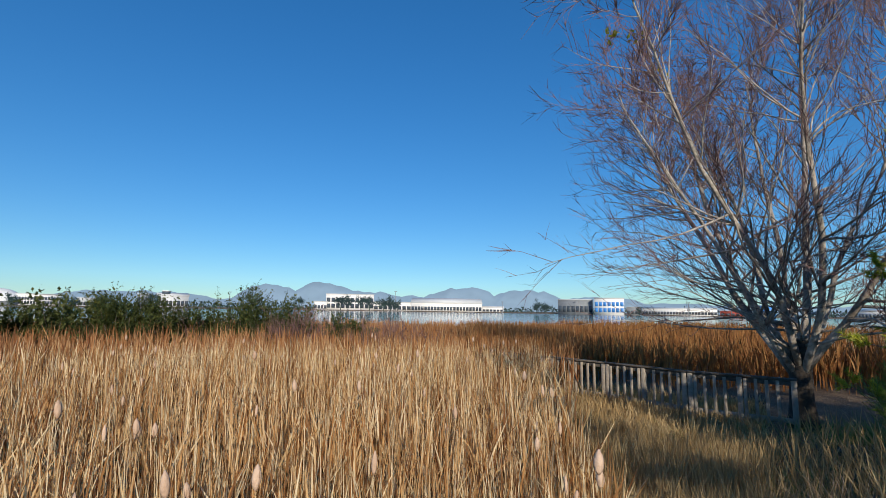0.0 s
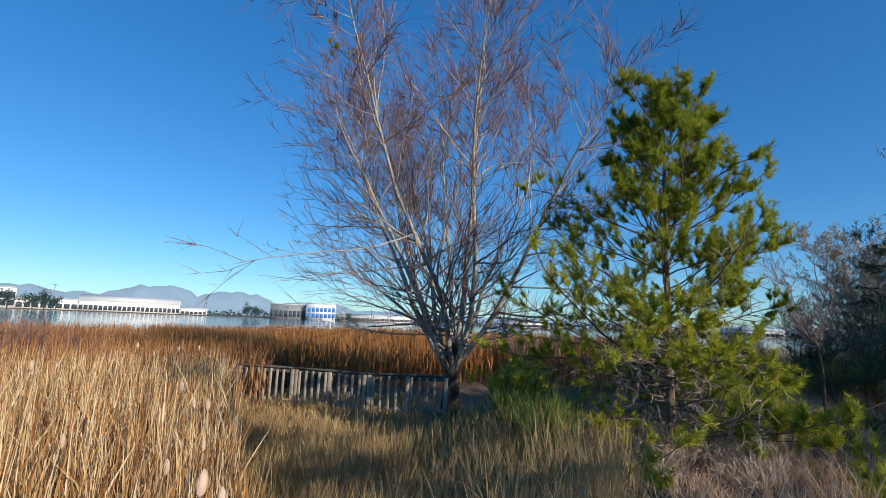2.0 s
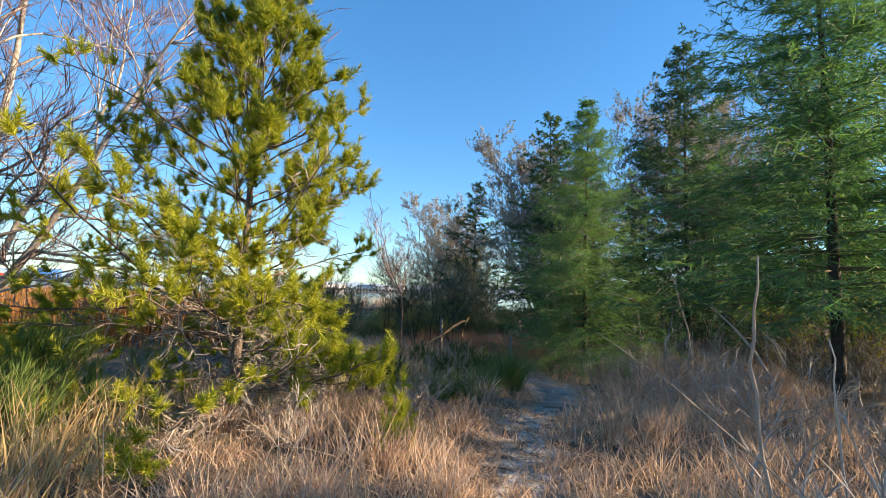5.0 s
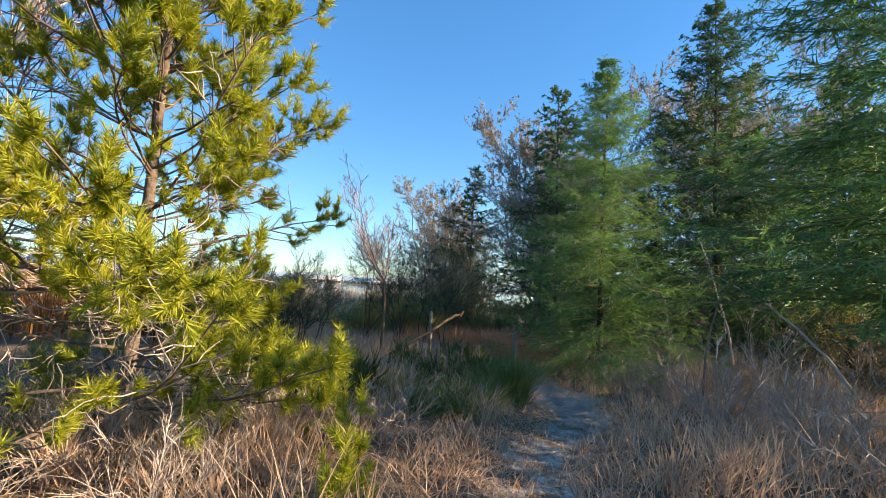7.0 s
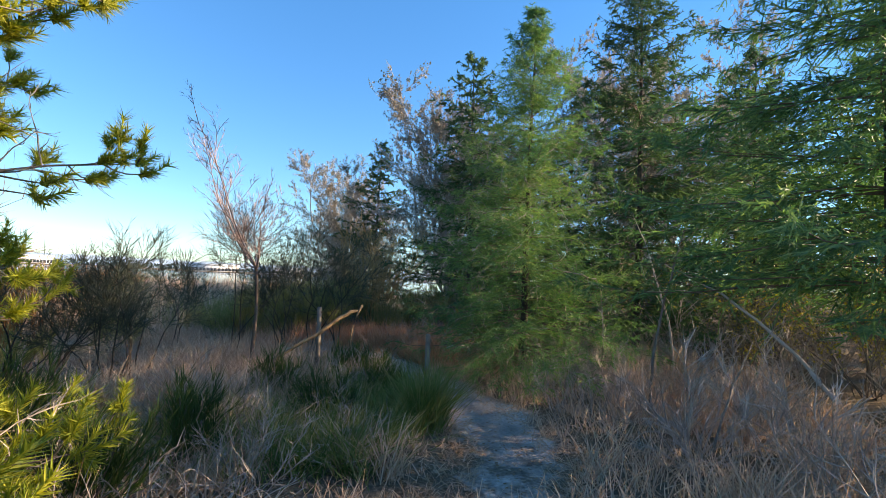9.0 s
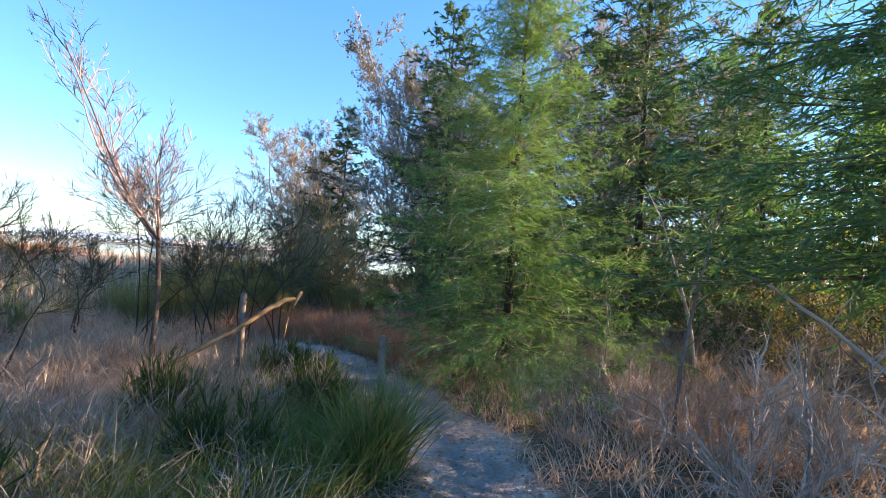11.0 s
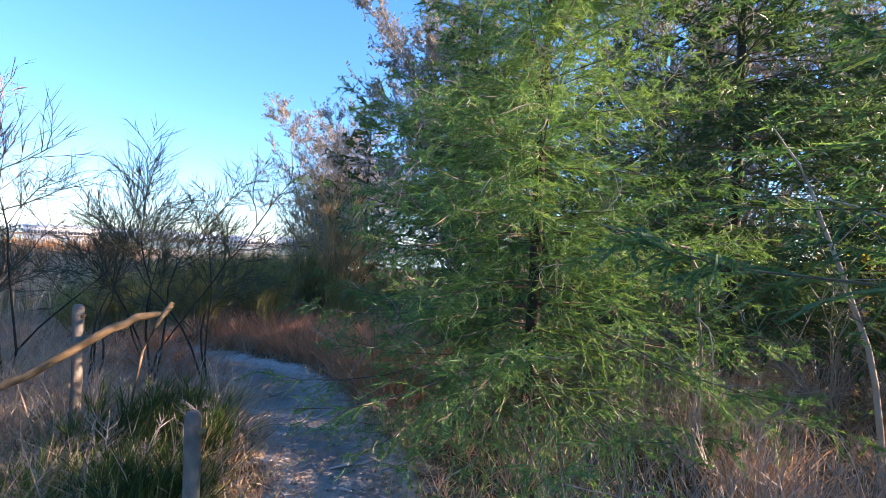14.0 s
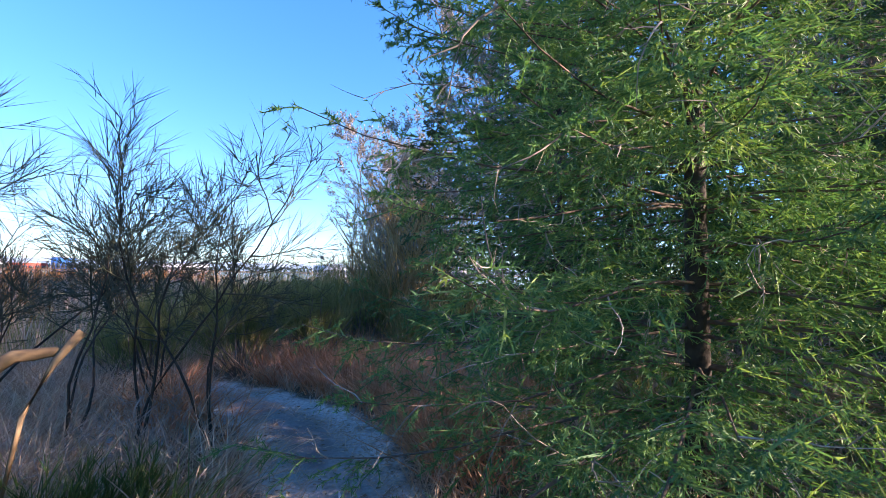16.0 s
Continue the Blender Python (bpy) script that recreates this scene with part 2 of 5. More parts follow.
M_GREY = material("grey_cladding", [(0.14, 0.16, 0.18), (0.24, 0.26, 0.29)], 0.6, 0.3)
M_ROOF = material("pale_roof", [(0.42, 0.45, 0.48), (0.55, 0.57, 0.60)], 0.6, 0.3)
M_BLUE = material("blue_panel", [(0.03, 0.16, 0.48), (0.07, 0.26, 0.62)], 0.4, 0.4)
M_GLASS = material("dark_glass", [(0.03, 0.04, 0.05), (0.08, 0.10, 0.13)], 0.1, 0.4, 0, 0, None, 0.6)
M_RED = material("red_paint", [(0.35, 0.06, 0.04), (0.50, 0.10, 0.07)], 0.6, 0.4)

# ---- geometry helpers ----
RNG = np.random.default_rng(7)


def rnd(a, b, n=None):
    return RNG.uniform(a, b, n)


def unit(v):
    return v / np.maximum(np.linalg.norm(v, axis=-1, keepdims=True), 1e-9)


def across(d):
    """Two unit vectors square to each direction d."""
    up = np.where(np.abs(d[..., 2:3]) < 0.9, np.array([0.0, 0, 1]), np.array([1.0, 0, 0]))
    a = unit(np.cross(d, up))
    return a, np.cross(d, a)


def mesh_of(name, pieces, mat, smooth=False):
    vs, fs, n = [], [], 0
    for v, f in pieces:
        v = np.asarray(v, dtype=np.float32).reshape(-1, 3)
        vs.append(v)
        fs.append(np.asarray(f, dtype=np.int32).reshape(-1, 3) + n)
        n += len(v)
    v, f = np.concatenate(vs), np.concatenate(fs)
    me = bpy.data.meshes.new(name)
    me.vertices.add(len(v))
    me.vertices.foreach_set("co", v.ravel())
    me.loops.add(len(f) * 3)
    me.loops.foreach_set("vertex_index", f.ravel())
    me.polygons.add(len(f))
    me.polygons.foreach_set("loop_start", np.arange(0, len(f) * 3, 3, dtype=np.int32))
    me.polygons.foreach_set("loop_total", np.full(len(f), 3, dtype=np.int32))
    if smooth:
        me.polygons.foreach_set("use_smooth", np.ones(len(f), dtype=bool))
    me.materials.append(mat)
    me.update(calc_edges=True)
    me.validate()
    return me


def part(name, pieces, mat, parent=None, label="", smooth=False):
    ob = new(name, mesh_of(name, pieces, mat, smooth))
    if parent is not None:
        ob.parent = parent
    if label:
        ob["label"] = label
    return ob


def stuff(ob):
    return tagged(ob, kind="stuff")


def each(name, P, r, sides, mat, parent):
    """Every limb as a part of its own."""
    for k in range(len(P)):
        part(name, [tubes(P[k:k + 1], r[k:k + 1], sides)], mat, parent, "", True)


def thing(name, at, label, category, group=""):
    e = new(name)
    e.location = at
    return tagged(e, label, category, group)


def tubes(P, r, sides=5, cap=True):
    """P: n lines of k points; r: n x k radii."""
    n, k = P.shape[:2]
    t = np.gradient(P, axis=1)
    t = unit(t)
    a, b = across(t)
    ang = np.arange(sides) * 2 * math.pi / sides
    ring = P[:, :, None, :] + r[:, :, None, None] * (a[:, :, None, :] * np.cos(ang)[None, None, :, None] + b[:, :, None, :] * np.sin(ang)[None, None, :, None])
    idx = np.arange(n * k * sides).reshape(n, k, sides)
    nx = np.roll(idx, -1, axis=2)
    q = [np.stack([idx[:, :-1], nx[:, :-1], nx[:, 1:]], -1).reshape(-1, 3), np.stack([idx[:, :-1], nx[:, 1:], idx[:, 1:]], -1).reshape(-1, 3)]
    if cap:
        for j in range(1, sides - 1):
            q.append(np.stack([idx[:, -1, 0], idx[:, -1, j], idx[:, -1, j + 1]], -1))
            q.append(np.stack([idx[:, 0, 0], idx[:, 0, j + 1], idx[:, 0, j]], -1))
    return ring.reshape(-1, 3), np.concatenate(q)


def blades(base, way, length, width, droop=0.3, segs=3):
    """Tapered strips that start at base, go along way and bend down by droop of their length."""
    n = len(base)
    way = unit(way)
    side = unit(np.cross(way, unit(RNG.normal(size=(n, 3)))))
    u = np.linspace(0, 1, segs + 1)
    length, width, droop = (np.broadcast_to(x, (n,)) for x in (length, width, droop))
    flat = unit(way * [1, 1, 0] + RNG.normal(size=(n, 3)) * [0.05, 0.05, 0])
    c = base[:, None] + way[:, None] * (length[:, None] * u)[..., None]
    c = c + flat[:, None] * (droop[:, None] * length[:, None] * u**2)[..., None] * 0.6
    c[..., 2] -= droop[:, None] * length[:, None] * u**2 * 0.7
    w = 0.5 * width[:, None] * (1 - 0.9 * u**1.5)
    L, R = c - side[:, None] * w[..., None], c + side[:, None] * w[..., None]
    V = np.stack([L, R], 2).reshape(n, -1, 3)
    V = V[:, :-1]
    m = V.shape[1]
    f = []
    for s in range(segs - 1):
        f += [[2 * s, 2 * s + 1, 2 * s + 3], [2 * s, 2 * s + 3, 2 * s + 2]]
    f.append([2 * segs - 2, 2 * segs - 1, 2 * segs])
    return V.reshape(-1, 3), (np.array(f)[None] + (np.arange(n) * m)[:, None, None]).reshape(-1, 3)


def strips(P, width):
    """Thin tapered ribbons along lines of points."""
    n, k = P.shape[:2]
    side = unit(np.cross(P[:, -1] - P[:, 0], RNG.normal(size=(n, 3))))
    w = 0.5 * width * np.linspace(1, 0.25, k)[None, :, None]
    V = np.stack([P - side[:, None] * w, P + side[:, None] * w], 2).reshape(n, -1, 3)
    f = []
    for j in range(k - 1):
        f += [[2 * j, 2 * j + 1, 2 * j + 3], [2 * j, 2 * j + 3, 2 * j + 2]]
    return V.reshape(-1, 3), (np.array(f)[None] + (np.arange(n) * 2 * k)[:, None, None]).reshape(-1, 3)


def spikes(base, way, length, width):
    """One triangle each: needles and the like."""
    n = len(base)
    way = unit(way)
    side = unit(np.cross(way, unit(RNG.normal(size=(n, 3))))) * (0.5 * np.broadcast_to(width, (n,)))[:, None]
    V = np.stack([base - side, base + side, base + way * np.broadcast_to(length, (n,))[:, None]], 1)
    return V.reshape(-1, 3), np.arange(n * 3).reshape(-1, 3)


def leaves(at, size, lift=0.0):
    """Small folded four-cornered leaves."""
    n = len(at)
    a = unit(RNG.normal(size=(n, 3)) + [0, 0, lift])
    b, c = across(a)
    s = np.broadcast_to(size, (n,))[:, None]
    V = np.stack([at, at + a * s * 0.5 + b * s * 0.32 + c * s * 0.08, at + a * s, at + a * s * 0.5 - b * s * 0.32 + c * s * 0.08], 1)
    f = np.array([[0, 1, 2], [0, 2, 3]])
    return V.reshape(-1, 3), (f[None] + (np.arange(n) * 4)[:, None, None]).reshape(-1, 3)


def grow(start, way, length, radius, k=6, wander=0.12, lift=0.0, taper=0.35):
    """Wandering limbs. Returns points n x k x 3 and radii n x k. lift bends them up (or down)."""
    n = len(start)
    P = np.zeros((n, k, 3))
    P[:, 0] = start
    d = unit(way)
    step = np.broadcast_to(length, (n,))[:, None] / (k - 1)
    for i in range(1, k):
        d = unit(d + RNG.normal(size=(n, 3)) * wander + np.array([0, 0, 1.0]) * lift)
        P[:, i] = P[:, i - 1] + d * step
    u = np.linspace(0, 1, k)
    r = np.broadcast_to(radius, (n,))[:, None] * (1 - (1 - taper) * u)[None]
    return P, r


def bud(P, r, count, lo=0.25, hi=1.0, spread=(30, 60), up=0.0):
    """Places along limbs, and ways off them, for the next order of limbs."""
    n, k = P.shape[:2]
    i = np.repeat(np.arange(n), count)
    u = rnd(lo, hi, len(i))
    f = u * (k - 1)
    j = np.minimum(f.astype(int), k - 2)
    w = (f - j)[:, None]
    at = P[i, j] * (1 - w) + P[i, j + 1] * w
    rad = r[i, j] * (1 - w[:, 0]) + r[i, j + 1] * w[:, 0]
    t = unit(P[i, j + 1] - P[i, j])
    a, b = across(t)
    ph, th = rnd(0, 2 * math.pi, len(i)), np.radians(rnd(*spread, len(i)))
    way = t * np.cos(th)[:, None] + (a * np.cos(ph)[:, None] + b * np.sin(ph)[:, None]) * np.sin(th)[:, None]
    way[:, 2] += up
    return at, unit(way), rad, u, i


def box(x0, y0, z0, x1, y1, z1):
    v = np.array([[x, y, z] for x in (x0, x1) for y in (y0, y1) for z in (z0, z1)], float)
    f = [[0, 1, 3], [0, 3, 2], [4, 6, 7], [4, 7, 5], [0, 4, 5], [0, 5, 1], [2, 3, 7], [2, 7, 6], [0, 2, 6], [0, 6, 4], [1, 5, 7], [1, 7, 3]]
    return v, np.array(f)


# ---- ground ----
PATH = np.array([(-6, -0.6), (-2, -0.4), (3.0, -0.1), (6, 0.25), (8.5, 0.55), (10.5, 0.15), (12, 0.35), (13.4, 1.05), (14.8, 2.0), (15.9, 3.1), (16.3, 4.2), (16.4, 4.8)])


def path_far(x, y):
    """Distance to the trodden path's middle line."""
    p = np.stack([x, y], -1)
    best = np.full(x.shape, 1e9)
    for a, b in zip(PATH[:-1], PATH[1:]):
        ab = b - a
        s = np.clip(((p - a) @ ab) / (ab @ ab), 0, 1)
        best = np.minimum(best, np.linalg.norm(p - a - s[..., None] * ab, axis=-1))
    return best


def smooth(x, a, b):
    t = np.clip((x - a) / (b - a), 0, 1)
    return t * t * (3 - 2 * t)


def waves(x, y):
    return np.sin(x * 1.7 + 0.6 * y) * np.sin(y * 1.3 - 0.4 * x + 1.0) * 0.5 + np.sin(x * 3.9 + 1.3) * np.sin(y * 4.3 + 0.5 * x) * 0.25


WATER = -1.25


def land(x, y):
    x, y = np.asarray(x, float), np.asarray(y, float)
    z = -0.46 * smooth(x, 2.0, 13.0)
    edge = 0.9 + 0.55 * smooth(x, 2, 7) * 9
    z = z - (0.85 + z) * smooth(y, edge, edge + 4.0) * (1 - 0.75 * smooth(x, 8, 13))
    d = path_far(x, y)
    z = z + 0.07 * waves(x, y) * smooth(d, 0.4, 1.2) - 0.05 * (1 - smooth(d, 0.2, 0.8))
    z = z + 0.35 * smooth(-y, 3, 8)
    r = np.hypot(x, y)
    bay = smooth(np.maximum(y + 0.12 * x, 0.62 * x + 0.75 * y), 42, 52)
    z = z - bay * 1.6 * smooth(y, -4, 6)
    far = smooth(np.hypot(x, y), 640, 690)
    return z * (1 - far) + far * (WATER + 1.2)


def grid_axis(spans):
    out = []
    for a, b, s in spans:
        out += list(np.arange(a, b, s))
    return np.array(out + [spans[-1][1]])


gx = grid_axis([(-4900, -900, 400), (-900, -60, 40), (-60, -8, 3), (-8, 24, 0.19), (24, 60, 3), (60, 900, 40), (900, 4900, 400)])
gy = grid_axis([(-4900, -900, 400), (-900, -60, 40), (-60, -6, 3), (-6, 14, 0.19), (14, 60, 2), (60, 900, 40), (900, 4900, 400)])
X, Y = np.meshgrid(gx, gy, indexing="ij")
Z = land(X, Y)
idx = np.arange(X.size).reshape(X.shape)
q = np.concatenate([np.stack([idx[:-1, :-1], idx[1:, :-1], idx[1:, 1:]], -1).reshape(-1, 3), np.stack([idx[:-1, :-1], idx[1:, 1:], idx[:-1, 1:]], -1).reshape(-1, 3)])
ground = part("ground", [(np.stack([X, Y, Z], -1), q)], M_GROUND, smooth=True)
tagged(ground, "sandy trodden earth with brown leaf litter between weeds", "ground", kind="structure")
D = path_far(X, Y)
bare = np.maximum(1.0 - smooth(D + 0.22 * waves(X * 2.3, Y * 2.3), 0.22, 0.80) * 0.9, 0.54 * (smooth(X, 9, 12) * (1 - smooth(np.hypot((X - 13.5) / 3, (Y - 4.6) / 1.3), 0.6, 1.2))))
bare = bare * (0.44 + 0.56 * smooth(X, 10.3, 12.3)) * (1 - smooth(np.abs(X - 8) , 14, 20))
attr = ground.data.attributes.new("sand", "FLOAT", "POINT")
attr.data.foreach_set("value", bare.astype(np.float32).ravel())
treads = (1 - smooth(D + 0.1 * waves(X * 2, Y * 2), 0.12, 0.46)) * 1.7 * smooth(X, 9, 12)
attr = ground.data.attributes.new("tread", "FLOAT", "POINT")
attr.data.foreach_set("value", treads.astype(np.float32).ravel())
wv = np.array([[-4900, -4900, WATER], [4900, -4900, WATER], [4900, 4900, WATER], [-4900, 4900, WATER]], float)
tagged(part("water", [(wv, [[0, 1, 2], [0, 2, 3]])], M_WATER), "calm pale blue bay water beyond the reeds", "water", kind="structure")

# ---- reeds and grass ----


def on_land(x, y):
    return np.stack([x, y, land(x, y)], -1)


def polar(n, a0, a1, r0, r1, power=1.0):
    a, r = np.radians(rnd(a0, a1, n)), r0 + (r1 - r0) * rnd(0, 1, n) ** power
    return r * np.sin(a), r * np.cos(a), r


def clumped(n, x0, x1, y0, y1, clumps, size):
    cx, cy = rnd(x0, x1, clumps), rnd(y0, y1, clumps)
    i = RNG.integers(0, clumps, n)
    s = size * rnd(0.4, 1.4, clumps)[i]
    return cx[i] + RNG.normal(size=n) * s, cy[i] + RNG.normal(size=n) * s, i


def reeds(name, x, y, h, mat, label, lean=0.055, wide=0.011):
    b = on_land(x, y)
    n = len(b)
    r = np.hypot(x, y)
    w = wide * (1 + r / 14)
    up = np.array([0, 0, 1.0]) + RNG.normal(size=(n, 3)) * [lean, lean, 0]
    stem = blades(b, up, h, w * 0.9, rnd(0, 0.10, n), 3)
    two = [blades(b + up * (h * rnd(0.15, 0.5, n))[:, None], np.array([0, 0, 1.0]) + RNG.normal(size=(n, 3)) * [0.16, 0.16, 0], h * rnd(0.25, 0.6, n), w * 1.1, rnd(0.0, 0.35, n), 2) for _ in range(2)]
    ob = tagged(part(name, [stem, *two], mat), label, "reeds", kind="stuff")
    return ob, b, up, h


x, y, r = polar(15000, -58, 20, 2.0, 14, 0.75)
keep = (y > 1.9 + 0.25 * np.abs(x)) & (x < 1.0 + 0.13 * y + 0.35 * waves(x * 0.7, y))
x, y = x[keep], y[keep]
near_reeds = reeds("reed_bed", x, y, rnd(1.15, 1.75, len(x)) * (0.62 + 0.38 * smooth(np.hypot(x, y), 2.5, 6)), M_REED, "dense dry golden-brown cattail reeds standing in the marsh", wide=0.016)
x, y, r = polar(14000, -60, 16, 13, 44, 0.9)
reeds("reed_bed", x, y, rnd(1.2, 1.8, len(x)), M_REED_FAR, "far stretch of dry brown cattail reeds", wide=0.021)
x, y, r = polar(10000, 3, 58, 17, 46, 0.9)
reeds("reed_bed", x, y, rnd(1.2, 1.85, len(x)), M_REED_RED, "rust-coloured reeds beyond the wooden railing", wide=0.022)
x, y, r = polar(19000, -6, 34, 3.5, 15, 0.9)
keep = (x > 0.2 + 0.10 * y) & (y > 2.6 + 0.12 * x) & (np.hypot(x - 7.6, y - 10.1) > 0.6) & (path_far(x, y) > 0.9)
x, y = x[keep], y[keep]
reeds("straw_grass", x, y, rnd(0.4, 0.95, len(x)) * (1 - 0.35 * smooth(x, 4, 8)) * (1 - 0.5 * smooth(y, 6, 8.5)), M_STRAW, "tall pale straw grass at the marsh edge", lean=0.38, wide=0.010)

x, y, r = polar(5200, 12, 58, 3.0, 9.5, 0.8)
keep = (path_far(x, y) > 1.0) & (np.hypot(x - 7.5, y - 4.2) > 0.5) & (x < 3.8 + rnd(0, 2.5, len(x)))
x, y = x[keep], y[keep]
reeds("tangled_grass", x, y, rnd(0.3, 0.85, len(x)), M_STRAW, "tangled bent straw grass on the bank", lean=0.45, wide=0.008)

x, y, i = clumped(3600, 2.0, 8.5, 3.5, 9.5, 60, 0.3)
keep = (path_far(x, y) > 1.2) & (x > 0.45 * y) & (np.hypot(x - 7.4, y - 4.3) > 0.6)
b = on_land(x[keep], y[keep])
tagged(part("green_grass", [blades(b, np.array([0, 0, 1.0]) + RNG.normal(size=b.shape) * [0.4, 0.4, 0], rnd(0.3, 0.75, len(b)), 0.009, rnd(0.1, 0.7, len(b)))], M_GREEN), "green grass growing through the straw on the bank", "grass", kind="stuff")
x, y = rnd(1.6, 4.6, 90), rnd(2.2, 4.6, 90)
b = on_land(x, y)
tagged(part("long_stalks", [blades(b, np.array([0.1, -0.1, 1.0]) + RNG.normal(size=b.shape) * [0.35, 0.35, 0], rnd(0.7, 1.35, 90), 0.010, rnd(0.2, 1.0, 90), 7)], M_STRAW), "long pale arching grass stalks on the bank", "grass", kind="stuff")

# thin grass and litter straying over the path's edges
x = rnd(4, 17, 9000)
k = np.interp(x, PATH[:, 0], PATH[:, 1])
y = k + RNG.choice([-1, 1], 9000) * rnd(0.28, 0.75, 9000)
b = on_land(x, y)
tagged(part("edge_grass", [blades(b, np.array([0, 0, 0.7]) + RNG.normal(size=b.shape) * [0.7, 0.7, 0], rnd(0.05, 0.2, len(b)), 0.006, rnd(0.2, 0.9, len(b)), 2)], M_DRY), "thin withered grass along the path's edges", "grass", kind="stuff")
x = rnd(4, 17, 2600)
y = np.interp(x, PATH[:, 0], PATH[:, 1]) + RNG.normal(size=2600) * 0.55
lv = leaves(on_land(x, y) + [0, 0, 0.008], rnd(0.025, 0.06, 2600), 0.0)
flat = lv[0].reshape(-1, 4, 3)
flat[..., 2] = flat[:, :1, 2] + (flat[..., 2] - flat[:, :1, 2]) * 0.15 + 0.004
tagged(part("leaf_litter", [(flat, lv[1])], M_LITTER), "small brown dead leaves lying on the path", "leaf litter", kind="stuff")

# fluffy cattail heads
sel = RNG.choice(len(near_reeds[1]), 90, replace=False)
nb, nu, nh = near_reeds[1][sel], unit(near_reeds[2][sel]), near_reeds[3][sel]
u = np.linspace(0, 1, 6)
prof = np.array([0.25, 0.8, 1.0, 0.95, 0.7, 0.15])
Pn = (nb + nu * (nh * 0.92)[:, None])[:, None] + nu[:, None] * (u * 0.13)[None, :, None]
tagged(part("cattail_heads", [tubes(Pn, np.repeat(prof[None] * 0.024, 90, 0) * rnd(0.6, 1.25, (90, 1)), 7)], M_FLUFF), "fluffy pale brown cattail seed heads on reed stalks", "seed heads", kind="stuff")


def grass(name, x, y, h, mat, label, lean=0.35, wide=0.009, droop=0.5, segs=3):
    b = on_land(x, y)
    n = len(b)
    up = np.array([0, 0, 1.0]) + RNG.normal(size=(n, 3)) * [lean, lean, 0]
    return tagged(part(name, [blades(b, up, h, wide * (1 + np.abs(x - 6) / 30), rnd(0, droop, n), segs)], mat), label, "grass", kind="stuff")


# dry tussocks on both sides of the path
x, y, i = clumped(40000, 1.5, 20, -4.5, 5, 520, 0.16)
hh = rnd(0.25, 0.75, 520)[i] * rnd(0.5, 1.1, len(i))
d = path_far(x, y)
keep = (d > 0.48 - 0.42 * (1 - smooth(x, 8.5, 11.5)) + 0.25 * waves(x * 2, y * 2)) & ((d > 0.45) | (x < 9.5) & (x > 4.5))
grass("dry_grass", x[keep], y[keep], hh[keep] * np.minimum(1, d[keep] * 0.8 + 0.15), M_DRY, "dry grey-brown grass tussocks beside the path")
x, y = rnd(-3, 20, 26000), rnd(-5, 7, 26000)
d = path_far(x, y)
keep = (d > 0.5) | (x < 10) & (RNG.uniform(size=len(x)) < 0.6)
grass("short_grass", x[keep], y[keep], rnd(0.06, 0.28, keep.sum()), M_DRY, "short withered grass and weeds on the ground", lean=0.7, segs=2)
x, y, i = clumped(15000, 15.0, 18.8, 0.7, 4.6, 130, 0.22)
d = path_far(x, y)
keep = d > 0.6
grass("rust_grass", x[keep], y[keep], rnd(0.3, 0.8, keep.sum()), M_RUST, "rust-red dead bracken and grass by the bend", lean=0.5)
for x0, x1, y0, y1, n, lo, hi in ((10.3, 14.6, 2.3, 5.2, 9000, 0.3, 0.85), (13.2, 20.0, 4.6, 9.0, 9000, 0.3, 0.8)):
    x, y, i = clumped(n, x0, x1, y0, y1, 110, 0.2)
    keep = path_far(x, y) > 0.7
    grass("dry_grass", x[keep], y[keep], rnd(lo, hi, keep.sum()), M_DRY, "tangled pale dry grass among the broom", lean=0.5, droop=0.7)
x, y, i = clumped(6000, 9.5, 13.6, 1.3, 3.6, 45, 0.2)
keep = path_far(x, y) > 0.75
grass("green_grass", x[keep], y[keep], rnd(0.3, 0.75, keep.sum()), M_GREEN, "lush green grass beside the path", lean=0.5, wide=0.007, droop=0.7)

# ---- plants ----


def broom(x, y, h, spread=0.5, stems=26, label="dense dark green broom shrub with thin upright stems", mat=None, lean=(0, 0)):
    base = Vector((x, y, float(land(x, y))))
    e = thing("broom_shrub", base, label, "shrub", "broom shrubs")
    n = stems
    way = np.array([lean[0], lean[1], 1.0]) + RNG.normal(size=(n, 3)) * [spread, spread, 0.1]
    P, r = grow(RNG.normal(size=(n, 3)) * [0.06, 0.06, 0] - [0, 0, 0.04], way, h * rnd(0.5, 0.8, n), 0.009 + 0.002 * h, 6, 0.13, 0.06, 0.5)
    each("stem", P, r, 4, M_BARK_GREY, e)
    at, w, rad, u, i = bud(P, r, 14, 0.42, 1.0, (12, 55), 0.3)
    P2, r2 = grow(at, w, h * rnd(0.15, 0.36, len(at)), 0.004, 4, 0.08, 0.08, 0.5)
    at3, w3, rad3, u3, i3 = bud(P2, r2, 9, 0.1, 1.0, (8, 32), 0.3)
    tw = blades(at3, w3, h * rnd(0.08, 0.18, len(at3)), 0.0065, 0.05, 2)
    stuff(part("twig_spray", [strips(P2, 0.009), tw], mat or M_BROOM, e))
    return e


